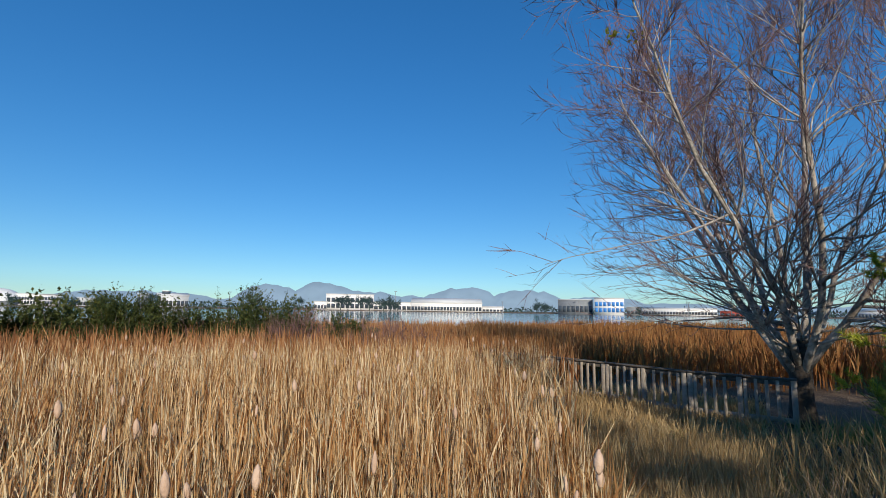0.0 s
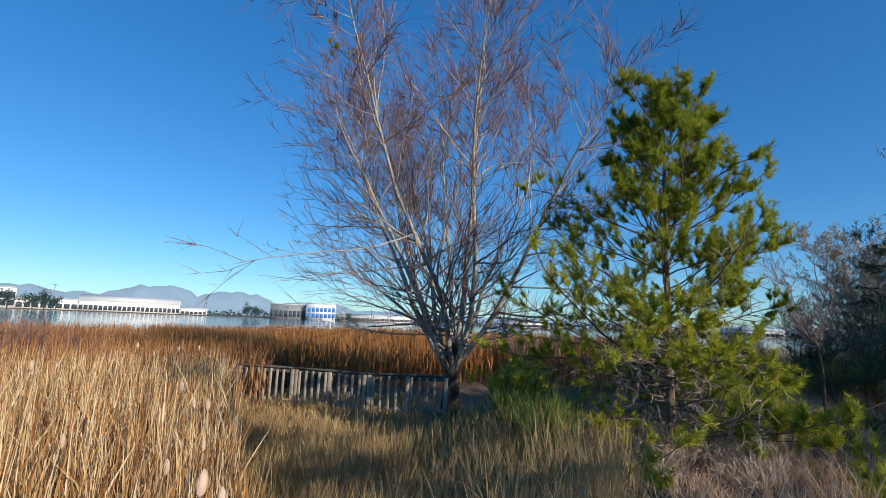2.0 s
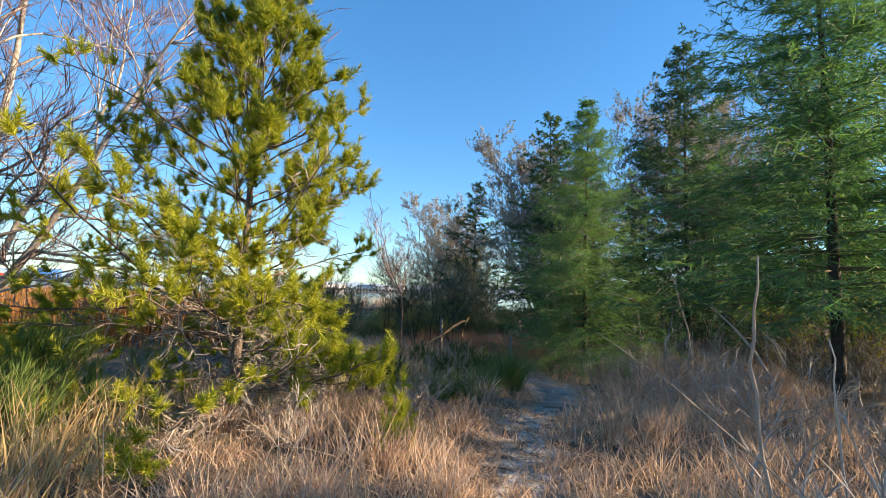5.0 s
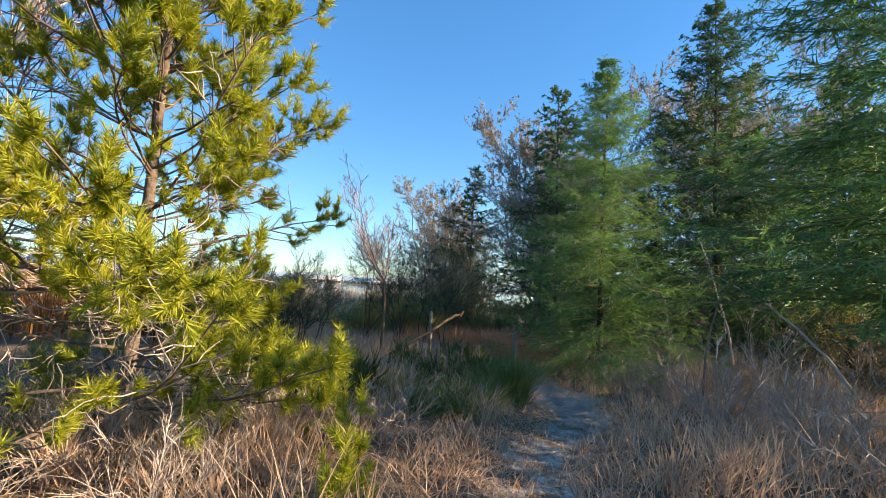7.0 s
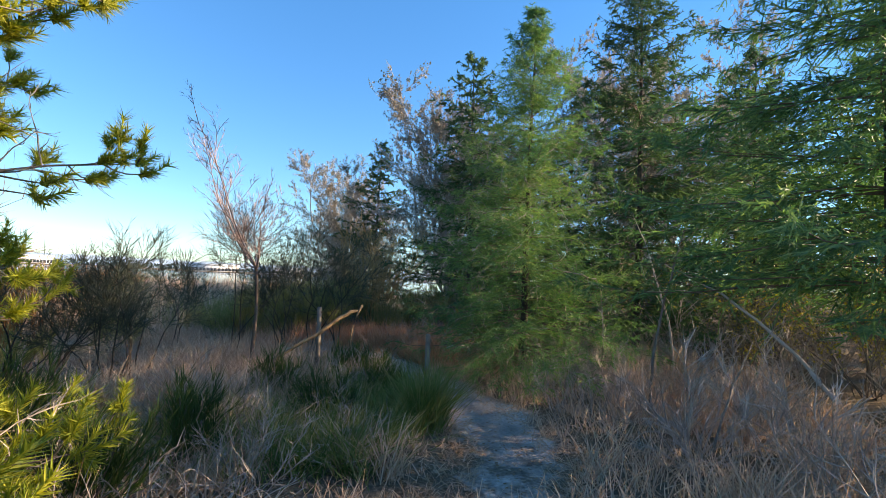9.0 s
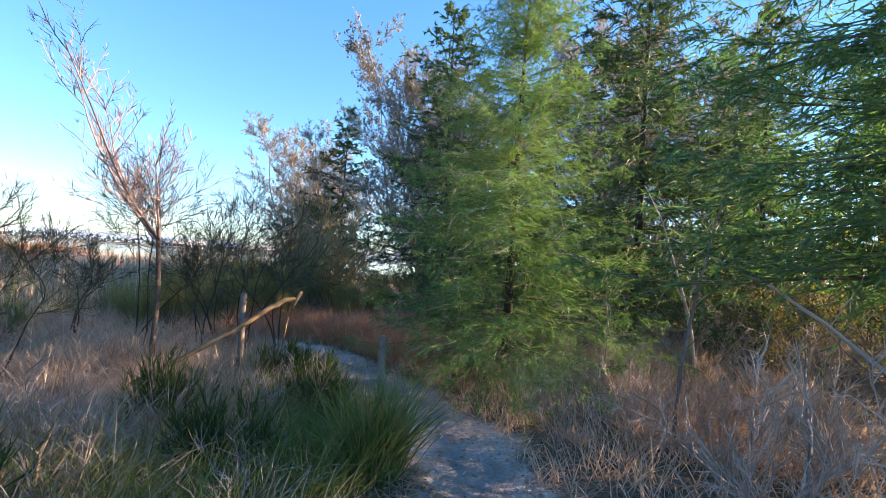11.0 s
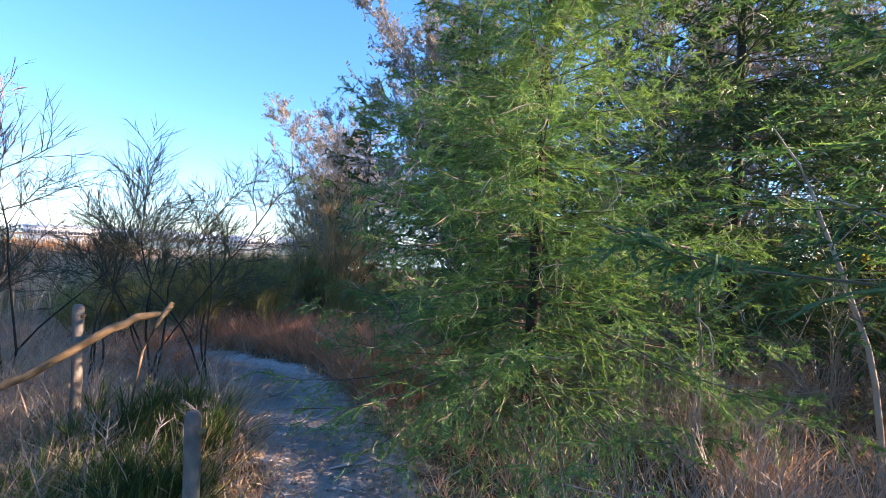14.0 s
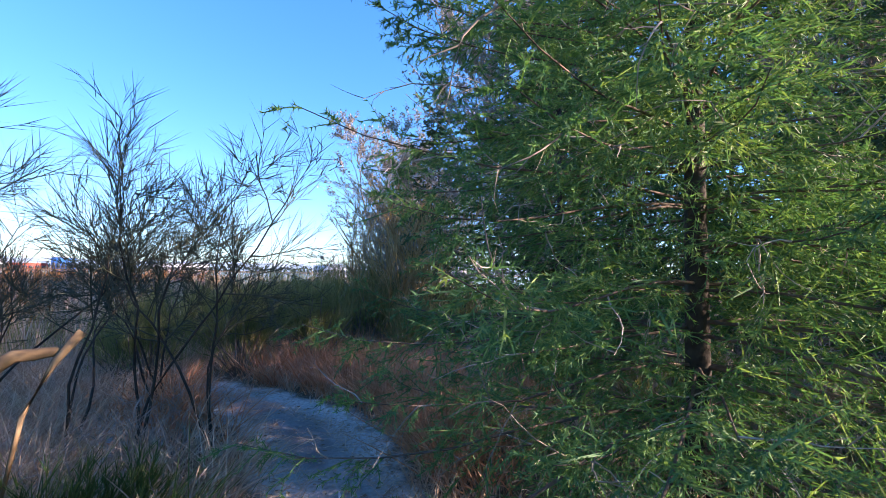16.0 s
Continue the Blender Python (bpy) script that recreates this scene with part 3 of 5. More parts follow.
def tall_broom(x, y, h, spread=0.3, stems=3):
    """Bare dark stems that fork high up into rounded fans of fine green-black twigs."""
    e = thing("broom_shrub", (x, y, float(land(x, y))), "open dark broom shrub with wispy rounded fans", "shrub", "broom shrubs")
    n = stems
    way = np.array([0, 0, 1.0]) + RNG.normal(size=(n, 3)) * [spread, spread, 0.1]
    P, r = grow(RNG.normal(size=(n, 3)) * [0.05, 0.05, 0] - [0, 0, 0.05], way, h * rnd(0.5, 0.74, n), 0.013, 9, 0.16, 0.05, 0.45)
    each("stem", P, r, 5, M_BARK_DARK, e)
    at, w, *_ = bud(P, r, 8, 0.62, 1.0, (32, 68), 0.05)
    at, w = np.concatenate([at, P[:, -1]]), np.concatenate([w, unit(P[:, -1] - P[:, -3])])
    P2, r2 = grow(at, w, h * rnd(0.12, 0.24, len(at)), 0.006, 6, 0.14, 0.08, 0.5)
    at, w, *_ = bud(P2, r2, 9, 0.3, 1.0, (22, 60), 0.05)
    P3, r3 = grow(at, w, h * rnd(0.07, 0.15, len(at)), 0.0035, 4, 0.08, 0.06, 0.6)
    at, w, *_ = bud(P3, r3, 7, 0.1, 1.0, (12, 42), 0.08)
    tw = blades(at, w, h * rnd(0.04, 0.09, len(at)), 0.0055, 0.0, 2)
    stuff(part("twig_spray", [tubes(P2, r2, 4, False), strips(P3, 0.0075), tw], M_BROOM_DARK, e))
    return e


def leaning_tree(x, y, fork, limbs, label):
    """A slim bare trunk that forks into long leaning limbs full of fine reddish twigs."""
    z = float(land(x, y))
    e = thing("red_shrub", (x, y, z), label, "shrub")
    org = np.array([x, y, z])
    k = np.linspace(0, 1, 7)[:, None]
    top = np.array(fork) - org
    line = np.array([0, 0, -0.05]) * (1 - k) + top * k + np.sin(k * 7) * [0.02, 0.03, 0]
    part("trunk", [tubes(line[None], np.linspace(0.035, 0.024, 7)[None], 8)], M_BARK_PINE, e, "", True)
    u = np.linspace(0, 1, 9)[None, :, None]
    ends = np.array(limbs) - org
    P = top * (1 - u) + ends[:, None] * u + np.array([0, 0, -0.22]) * np.sin(u * math.pi) + np.cumsum(RNG.normal(size=(len(ends), 9, 3)) * 0.02, 1) * u
    r = np.linspace(0.02, 0.004, 9)[None].repeat(len(ends), 0)
    each("limb", P, r, 6, M_TWIG_PINK, e)
    at, w, *_ = bud(P, r, 13, 0.2, 1.0, (25, 60), 0.1)
    P2, r2 = grow(at, w, rnd(0.25, 0.75, len(at)), 0.006, 6, 0.13, 0.07, 0.4)
    at, w, *_ = bud(P2, r2, 9, 0.15, 1.0, (20, 50), 0.1)
    P3, r3 = grow(at, w, rnd(0.10, 0.3, len(at)), 0.003, 4, 0.12, 0.05, 0.5)
    at, w, *_ = bud(P3, r3, 4, 0.2, 1.0, (20, 45), 0.1)
    stuff(part("twig_spray", [tubes(P2, r2, 4, False), strips(P3, 0.007), blades(at, w, rnd(0.04, 0.12, len(at)), 0.006, 0, 2)], M_TWIG_PINK, e))
    return e


def bare_bush(name, x, y, h, label, mat_stem, mat_twig, spread=0.5, stems=14, lean=(0, 0), orders=(7, 6), leaf=None, leaf_n=0, leaf_size=0.05, upturn=0.06, category="shrub", wander=0.10, lo=0.2, thick=1.0):
    base = Vector((x, y, float(land(x, y))))
    e = thing(name, base, label, category)
    n = stems
    way = np.array([lean[0], lean[1], 1.0]) + RNG.normal(size=(n, 3)) * [spread, spread, 0.1]
    P, r = grow(RNG.normal(size=(n, 3)) * [0.08, 0.08, 0] - [0, 0, 0.05], way, h * rnd(0.6, 0.95, n), 0.004 * h + 0.003, 7, wander, upturn, 0.3)
    each("stem", P, r, 4, mat_stem, e)
    at, w, rad, u, i = bud(P, r, orders[0], lo, 1.0, (20, 55), 0.15)
    P2, r2 = grow(at, w, h * rnd(0.14, 0.34, len(at)), (0.0022 * h + 0.001) * thick, 5, 0.12, upturn, 0.4)
    at3, w3, *_ = bud(P2, r2, orders[1], 0.1, 1.0, (15, 50), 0.1)
    P3, r3 = grow(at3, w3, h * rnd(0.06, 0.15, len(at3)), 0.0011 * h + 0.0006, 3, 0.12, upturn, 0.5)
    stuff(part("twig_spray", [tubes(P2, r2, 3, False), strips(P3, (0.0022 * h + 0.002) * thick)], mat_twig, e))
    if leaf:
        at4, *_ = bud(P3, r3, leaf_n, 0.1, 1.0)
        stuff(part("foliage", [leaves(at4, leaf_size * rnd(0.6, 1.3, len(at4)))], leaf, e))
    return e


def fir(x, y, h, reach, label, mat=None, whorls=26, per=7, side=22, needles=10, nlen=0.032, nwide=0.007, first=0.10, droop=-0.05, width_power=0.85, hang=0.15, core=0.02, fine=3, far=False, dead=0):
    """Conifer: whorls of limbs that turn up at their ends, with flat sprays of needled twigs and a slim leading shoot."""
    base = Vector((x, y, float(land(x, y)) - 0.05))
    e = thing("fir_tree", base, label, "tree", "conifers")
    trunk, tr = grow(np.zeros((1, 3)), np.array([[0, 0, 1.0]]), h, 0.009 * h + 0.015, 14, 0.01, 0.2, 0.06)
    part("trunk", [tubes(trunk, tr, 9)], M_BARK_DARK, e, "dark brown bark", True)
    n = whorls * per
    f = np.clip((np.repeat(np.arange(whorls), per) + rnd(-0.22, 0.22, n) + 0.2) / whorls, 0, 0.985)
    f = first + (1 - first) * f
    L = reach * ((1 - f) / (1 - first)) ** width_power * rnd(0.62, 1.18, n) + 0.07
    ph = rnd(0, 2 * math.pi, n)
    way = np.stack([np.cos(ph), np.sin(ph), 0.02 + 0.85 * f**2], -1)
    st = np.stack([np.interp(f * h, trunk[0, :, 2], trunk[0, :, 0]), np.interp(f * h, trunk[0, :, 2], trunk[0, :, 1]), f * h], -1)
    P, r = grow(st, way, L, 0.005 + 0.005 * L / reach * (h / 6), 8, 0.05, droop, 0.2)
    P[:, -3:, 2] += np.array([0.02, 0.06, 0.13]) * L[:, None]
    if far:
        stuff(part("branchwork", [tubes(P, r, 4)], M_BARK_PINE, e))
    else:
        each("limb", P, r, 5, M_BARK_PINE, e)
    if dead:
        # bare grey twigs hanging out of the lower crown
        low_limbs = (f < 0.6) & (L > 0.8)
        a5, w5, *_ = bud(P[low_limbs], r[low_limbs], dead, 0.3, 0.98, (25, 75), -0.1)
        D2, d2 = grow(a5, w5, rnd(0.15, 0.5, len(a5)), 0.0045, 6, 0.22, -0.06, 0.3)
        a5, w5, *_ = bud(D2, d2, 4, 0.2, 1.0, (25, 70))
        stuff(part("dead_twig", [tubes(D2, d2, 4, False), strips(grow(a5, w5, rnd(0.06, 0.2, len(a5)), 0.003, 4, 0.25, -0.05)[0], 0.005)], M_DRYTWIG, e))
    share = np.maximum(3, (side * np.minimum(1, 0.25 + L / reach))).astype(int)
    P, r, Ls = np.repeat(P, share, 0), np.repeat(r, share, 0), np.repeat(L, share)
    at, w, rad, u, i = bud(P, r, 1, 0.06, 1.0, (40, 70))
    w[:, 2] = w[:, 2] * 0.45 - 0.06
    l2 = (0.11 + 0.25 * Ls * (1.08 - u)) * rnd(0.5, 1.35, len(at))
    P2, r2 = grow(at, w, l2, 0.0035, 4, 0.17, -0.05, 0.4)
    P2 = np.concatenate([P2, P[:, [4, 5, 6, 7]][np.cumsum(share) - 1], trunk[:, [-4, -3, -2, -1]]])
    r2, l2 = np.full(P2.shape[:2], 0.003), np.concatenate([l2, 0.4 * L, [0.3]])
    at3, w3, rad3, u3, i3 = bud(P2[:-1], r2[:-1], fine, 0.1, 1.0, (35, 62))
    w3[:, 2] = w3[:, 2] * 0.5 - hang
    P3, r3 = grow(at3, w3, np.minimum(0.24, 0.5 * l2[i3]) * rnd(0.6, 1.2, len(at3)), 0.002, 3, 0.08, -0.03, 0.5)
    pcs = [strips(P2, core), strips(P3, core)]
    for Q, q_ in ((P2, r2), (P3, r3)):
        a4, w4, *_ = bud(Q, q_, needles, 0.02, 1.0, (35, 65))
        pcs.append(spikes(a4, w4, nlen * rnd(0.7, 1.2, len(a4)), nwide))
    stuff(part("foliage", pcs, mat or M_NEEDLE_FIR, e))
    return e


def pine(x, y, h, reach, label, whorls=15, per=8, needles=64, nlen=0.095, twig=11, shoots=3):
    """Young pine: upturned limbs whose twigs end in brushes of needles, with bare wood inside."""
    base = Vector((x, y, float(land(x, y)) - 0.05))
    e = thing("pine_tree", base, label, "tree")
    trunk, tr = grow(np.zeros((1, 3)), np.array([[0.01, -0.02, 1.0]]), h * 0.95, 0.012 * h + 0.006, 12, 0.02, 0.2, 0.15)
    part("trunk", [tubes(trunk, tr, 9)], M_BARK_PINE, e, "scaly brown bark", True)
    n = whorls * per
    f = np.clip(0.04 + 0.93 * (np.repeat(np.arange(whorls), per) + rnd(-0.3, 0.3, n) + 0.3) ** 1.2 / whorls**1.2, 0.03, 0.97)
    ph = rnd(0, 2 * math.pi, n)
    L = reach * (1.0 - 0.74 * f**2.2) * rnd(0.55, 1.08, n) * (1 + 0.18 * np.cos(ph - 2.3))
    way = np.stack([np.cos(ph), np.sin(ph), f - 0.1], -1)
    st = np.stack([np.interp(f * h * 0.95, trunk[0, :, 2], trunk[0, :, k]) for k in range(3)], -1)
    P, r = grow(st, way, L, 0.006 + 0.010 * L / reach * h / 5, 8, 0.10, 0.04, 0.3)
    each("limb", P, r, 6, M_BARK_PINE, e)
    at, w, rad, u, i = bud(P, r, twig, 0.28, 1.0, (30, 65), 0.15)
    l2 = (0.10 + 0.26 * L[i] * (1.15 - u)) * rnd(0.6, 1.2, len(at))
    P2, r2 = grow(at, w, l2, 0.007, 5, 0.12, 0.14, 0.5)
    stuff(part("twig_spray", [tubes(P2, r2, 4, False)], M_BARK_GREY, e))
    if h > 2:
        # bare dead twigs low inside the crown
        lo = P[f < 0.4]
        a3, w3, *_ = bud(lo, r[f < 0.4], 8, 0.1, 0.85, (30, 80), -0.1)
        D2, d2 = grow(a3, w3, rnd(0.2, 0.6, len(a3)), 0.0065, 6, 0.25, -0.03, 0.3)
        a3, w3, *_ = bud(D2, d2, 4, 0.2, 1.0, (25, 70))
        stuff(part("dead_twig", [tubes(D2, d2, 4, False), strips(grow(a3, w3, rnd(0.08, 0.25, len(a3)), 0.003, 4, 0.25)[0], 0.008)], M_DRYTWIG, e))
    # each end carries a leading shoot and a few round it, all clothed in needles
    T = np.concatenate([P[:, -1], P2[:, -1], trunk[:, -1]])
    W = unit(np.concatenate([P[:, -1] - P[:, -2], P2[:, -1] - P2[:, -3], np.array([[0, 0, 1.0]])]))
    W[:, 2] += 0.2
    W = unit(W)
    side = unit(np.repeat(W, shoots, 0) + RNG.normal(size=(len(W) * shoots, 3)) * 0.75)
    size = rnd(0.8, 1.25, len(W))
    T, W = np.concatenate([T, np.repeat(T - W * 0.05, shoots, 0)]), np.concatenate([W, side])
    size = np.concatenate([size, np.repeat(size, shoots) * rnd(0.5, 0.9, len(side))])
    S, sr = grow(T - W * 0.03, W, 0.16 * size, 0.005, 4, 0.04, 0.12, 0.6)
    a4, w4, r4, u4, i4 = bud(S, sr, needles, 0.0, 1.0, (28, 62), 0.0)
    stuff(part("foliage", [spikes(a4, w4, nlen * size[i4] ** 0.5 * rnd(0.75, 1.15, len(a4)), 0.0085), tubes(S, sr, 3, False)], M_NEEDLE_PINE, e, "yellow-green needle tufts"))
    return e


def bare_tree(x, y, h, label, stems, spread, name="bare_tree", mats=None, dens=(13, 9, 5), rb=0.10, lowers=16, twig=None, leaf=None, leaf_n=0, leaf_size=0.05, lead=1.0, tw=0.011, bole_part=0.10):
    base = Vector((x, y, float(land(x, y)) - 0.05))
    e = thing(name, base, label, "tree")
    bole_h = bole_part * h
    bole, br = grow(np.array([[0, 0, 0.0]]), np.array([[0.02, 0.02, 1.0]]), bole_h, rb * 2.3, 7, 0.03, 0.1, 0.85)
    br[0, 0] *= 1.45
    br[0, 1] *= 1.15
    # dark bark under the pale stems paints in the wood's shade low down
    part("trunk", [tubes(bole, br, 14)], M_BARK_DARK, e, "lower trunk in dark bark, shade put into its colour", True)
    n = stems
    ph = np.arange(n) * 2 * math.pi / n + rnd(-0.4, 0.4, n)
    out = spread * rnd(0.45, 1.1, n)
    out[0] = 0.05
    way = np.stack([np.cos(ph) * out, np.sin(ph) * out, np.ones(n)], -1)
    st = np.repeat(bole[:, -3], n, 0) + way * [0.08, 0.08, 0.0] + np.stack([np.zeros(n), np.zeros(n), rnd(-0.25, 0.15, n)], -1)
    P, r = grow(st, way, (h - bole_h) * np.where(np.arange(n) == 0, lead, rnd(0.75, 1.02, n)), rb * rnd(0.6, 0.95, n), 13, 0.08, 0.06, 0.04)
    for k in range(n):
        part("stem", [tubes(P[k:k + 1], r[k:k + 1], 9)], M_BARK_PALE, e, "pale grey bark", True)
    low_set, high_set = bud(P, r, dens[0], 0.12, 0.97, (36, 72), 0.0), bud(P, r, dens[0] // 2, 0.5, 1.0, (25, 55), 0.0)
    at, w, rad, u = (np.concatenate([low_set[k], high_set[k]]) for k in range(4))
    l2 = (h * 0.28) * (1.35 - 0.95 * u) * rnd(0.5, 1.1, len(at)) + 0.2
    P2, r2 = grow(at, w, l2, np.minimum(rad * 0.5, 0.005 + 0.008 * l2), 8, 0.11, 0.03, 0.2)
    if lowers:
        a = rnd(0, 2 * math.pi, lowers)
        lw = np.stack([np.cos(a), np.sin(a), rnd(0.12, 0.5, lowers)], -1)
        ls = np.repeat(bole[:, -2], lowers, 0) + np.stack([np.zeros(lowers), np.zeros(lowers), rnd(-0.1, 0.16 * h, lowers)], -1)
        P2b, r2b = grow(ls, lw, h * rnd(0.26, 0.42, lowers), rnd(0.018, 0.034, lowers), 8, 0.09, 0.03, 0.12)
        P2, r2 = np.concatenate([P2, P2b]), np.concatenate([r2, r2b])
        l2 = np.concatenate([l2, np.full(lowers, h * 0.34)])
    each("branch", P2, r2, 5, M_BARK_PALE, e)
    at3, w3, rad3, u3, i3 = bud(P2, r2, dens[1], 0.15, 1.0, (22, 50), 0.12)
    l3 = 0.36 * l2[i3] * rnd(0.4, 1.0, len(at3)) + 0.06
    P3, r3 = grow(at3, w3, l3, 0.62 * tw, 5, 0.10, 0.06, 0.35)
    at4, w4, *_ = bud(P3, r3, dens[2], 0.1, 1.0, (18, 45), 0.12)
    P4, r4 = grow(at4, w4, rnd(0.10, 0.34, len(at4)) * h / 9, 0.0036, 3, 0.08, 0.06, 0.5)
    stuff(part("twig_spray", [tubes(P3[:, ::2], r3[:, ::2], 3, False), strips(P4, tw)], twig or M_TWIG_RED, e))
    if leaf:
        a5, *_ = bud(P4, r4, leaf_n, 0.1, 1.0)
        stuff(part("foliage", [leaves(a5, leaf_size * rnd(0.6, 1.3, len(a5)))], leaf, e))
    return e


# the bare tree by the railing and the pine before it
birch = bare_tree(7.65, 10.2, 12.6, "tall bare leafless tree, pale stems, shade-darkened trunk, beside railing", 10, 0.72, dens=(20, 12, 7), rb=0.10, lowers=22, bole_part=0.15)
pine(7.35, 4.1, 5.7, 2.6, "bushy yellow-green young pine tree lit by the sun")
pine(7.05, 1.72, 0.66, 0.2, "knee-high pine seedling in dry grass", whorls=2, per=3, twig=1, shoots=2)
pine(6.4, 1.5, 0.5, 0.14, "small bright pine seedling in dry grass", whorls=2, per=2, twig=1, shoots=1)

# conifers on the shaded side
fir(14.65, -0.35, 7.1, 2.45, "fir tree in sunlit green drooping over the path", mat=M_NEEDLE_LIT, whorls=30, per=10, side=32, needles=14, nlen=0.032, nwide=0.0068, first=0.05, hang=0.30, core=0.009, dead=3)
fir(11.8, -4.4, 10.5, 3.5, "large dark green fir with long low branches", whorls=30, per=10, side=36, needles=7, nlen=0.046, nwide=0.012, first=0.17, hang=0.26, width_power=0.75, core=0.022)
fir(17.0, -3.2, 9.6, 3.1, "tall dark blue-green spruce among the trees", mat=M_NEEDLE_DARK, whorls=26, per=8, side=22, needles=6, nlen=0.06, nwide=0.018, core=0.03, width_power=0.75)
fir(26.1, 4.9, 7.9, 2.6, "small dark spruce beyond the bend", mat=M_NEEDLE_DARK, whorls=20, per=7, side=14, needles=5, nlen=0.08, nwide=0.025, core=0.06, fine=2)
dark = fir(21.0, -12.0, 10.0, 3.5, "dense dark spruce in the shaded wood", mat=M_NEEDLE_DARK, whorls=22, per=7, side=14, needles=4, nlen=0.10, nwide=0.035, core=0.06, fine=2, width_power=0.78, far=True)
for cx, cy, turn, size in ((18.4, -6.7, 40, 0.8), (24.0, -3.0, 140, 0.9), (20.7, 0.7, 20, 0.92), (26.5, -0.5, 70, 0.95), (27.0, -6.5, 200, 1.0), (23.5, -9.0, 250, 1.0), (30.0, 2.0, 310, 0.8)):
    o = copy_thing(dark, pose(cx, cy, float(land(cx, cy)) - 0.05, 0, 0, turn))
    o.scale = (size, size, size)
# added spruces: unseen ones below x 12 cast shade, others close background gaps
for cx, cy, turn, size in ((8.6, -7.0, 210, 0.50), (10.2, -8.0, 80, 0.5), (11.8, -10.8, 330, 0.6), (5.2, -8.5, 300, 0.9), (29.5, -3.5, 15, 0.8), (32.0, -8.0, 95, 0.8), (26.5, -12.0, 185, 0.8), (22.0, -15.5, 60, 0.9), (26.5, -17.0, 10, 1.0), (31.0, -14.0, 120, 1.0), (18.0, -16.5, 220, 0.8), (6.9, -9.0, 130, 0.55)):
    o = copy_thing(dark, pose(cx, cy, float(land(cx, cy)) - 0.05, 0, 0, turn))
    o.scale = (size, size, size)
    o["label"] = "small dark spruce added to shade and close the wood's edge"

# leafless trees behind the conifers
grey = bare_tree(24.2, 1.2, 10.0, "tall leafless tree with fine grey-brown twigs", 13, 0.62, dens=(14, 9, 5), twig=M_DRYTWIG, leaf=M_LEAF_GREY, leaf_n=3, leaf_size=0.095, lead=0.85, lowers=12, tw=0.017)
for bx, by, bs, wide, text in ((28.8, 7.0, 0.78, 1.2, "rounded leafless tree with fine grey twigs"), (23.0, -5.5, 1.12, 0.9, "tall leafless tree rising behind the firs")):
    o = copy_thing(grey, pose(bx, by, float(land(bx, by)) - 0.05, 0, 0, bx * 77))
    o.scale = (bs * wide, bs * wide, bs)
    o["label"] = text

# shrubs along the path
leaning_tree(13.0, 3.95, (12.95, 3.98, 1.3), ((11.6, 4.1, 3.05), (12.1, 4.3, 2.7), (12.6, 4.5, 2.75), (13.3, 4.2, 2.3), (12.3, 3.7, 2.2), (13.6, 4.6, 2.0)), "slim leaning bare tree with reddish twigs")
for bx, by, bh, sp in ((14.1, 4.85, 3.6, 0.2), (14.3, 4.15, 3.4, 0.2), (14.45, 3.55, 3.15, 0.2), (14.75, 3.15, 2.6, 0.22), (15.4, 4.4, 2.6, 0.3), (12.6, 5.5, 2.5, 0.35), (11.2, 4.9, 2.3, 0.4), (10.8, 5.9, 2.4, 0.4), (11.9, 6.2, 2.5, 0.4), (9.6, 5.9, 2.0, 0.4), (15.1, 6.6, 2.2, 0.4)):
    tall_broom(bx, by, bh, sp, 3 if bx > 13.5 else 5)
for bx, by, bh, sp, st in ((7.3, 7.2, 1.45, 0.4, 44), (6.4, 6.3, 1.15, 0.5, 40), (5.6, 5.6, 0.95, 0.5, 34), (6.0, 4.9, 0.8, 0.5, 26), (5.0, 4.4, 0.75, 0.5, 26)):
    broom(bx, by, bh, sp, st, "bushy broom in sunlit bright green beside the pine", M_BROOM_LIT)
hedge = broom(17.3, 5.0, 1.55, 0.34, 26, "grey-green broom bush past the bend", M_OLIVE)
for bx, by, bs in ((18.2, 4.4, 1.05), (18.9, 5.3, 1.1), (16.6, 5.9, 0.9), (19.6, 4.1, 1.15), (20.6, 5.0, 1.2), (18.0, 6.4, 1.0), (19.8, 6.3, 1.1), (16.9, 0.4, 0.75), (18.6, 2.9, 0.8), (21.6, 6.4, 1.15), (19.4, 2.4, 1.0)):
    o = copy_thing(hedge, pose(bx, by, float(land(bx, by)), 0, 0, (bx * 83 + by * 31) % 360))
    o.scale = (bs, bs, bs)
low = broom(9.6, 2.9, 0.85, 0.5, 17, "low dark green broom bush in dry grass")
pale_low = broom(16.6, 6.4, 0.9, 0.5, 12, "grey-green broom shoots in pale grass", M_OLIVE)
for bx, by, bs in ((10.9, 2.1, 0.9), (8.5, 2.9, 1.0), (11.6, 3.0, 1.0), (12.3, 1.95, 0.8), (13.0, 2.1, 0.75), (9.0, 3.9, 1.2), (12.45, 1.75, 0.7), (13.35, 2.45, 0.75), (12.9, 2.55, 0.9), (12.0, 1.6, 0.6), (16.2, -0.4, 1.2), (18.3, 0.9, 1.5), (21.0, 1.4, 2.0), (20.5, 6.4, 1.3), (21.5, 5.2, 1.5), (17.4, 7.2, 1.1), (19.0, 7.8, 1.2), (10.5, 6.2, 1.0), (12.2, 7.0, 1.0), (14.6, 7.4, 1.1), (9.2, 7.4, 1.0), (18.2, 5.6, 1.1), (23.0, 7.5, 1.5)):
    o = copy_thing(low if by < 4.5 and bx < 15 else pale_low, pose(bx, by, float(land(bx, by)), 0, 0, (bx * 97 + by * 53) % 360))
    o.scale = (bs, bs, bs)
bare_bush("pale_shrub", 19.9, 3.55, 3.7, "pale straw-coloured withered shrub", M_STRAW, M_STRAW, 0.28, 24, (0, 0), (9, 7), thick=1.3)
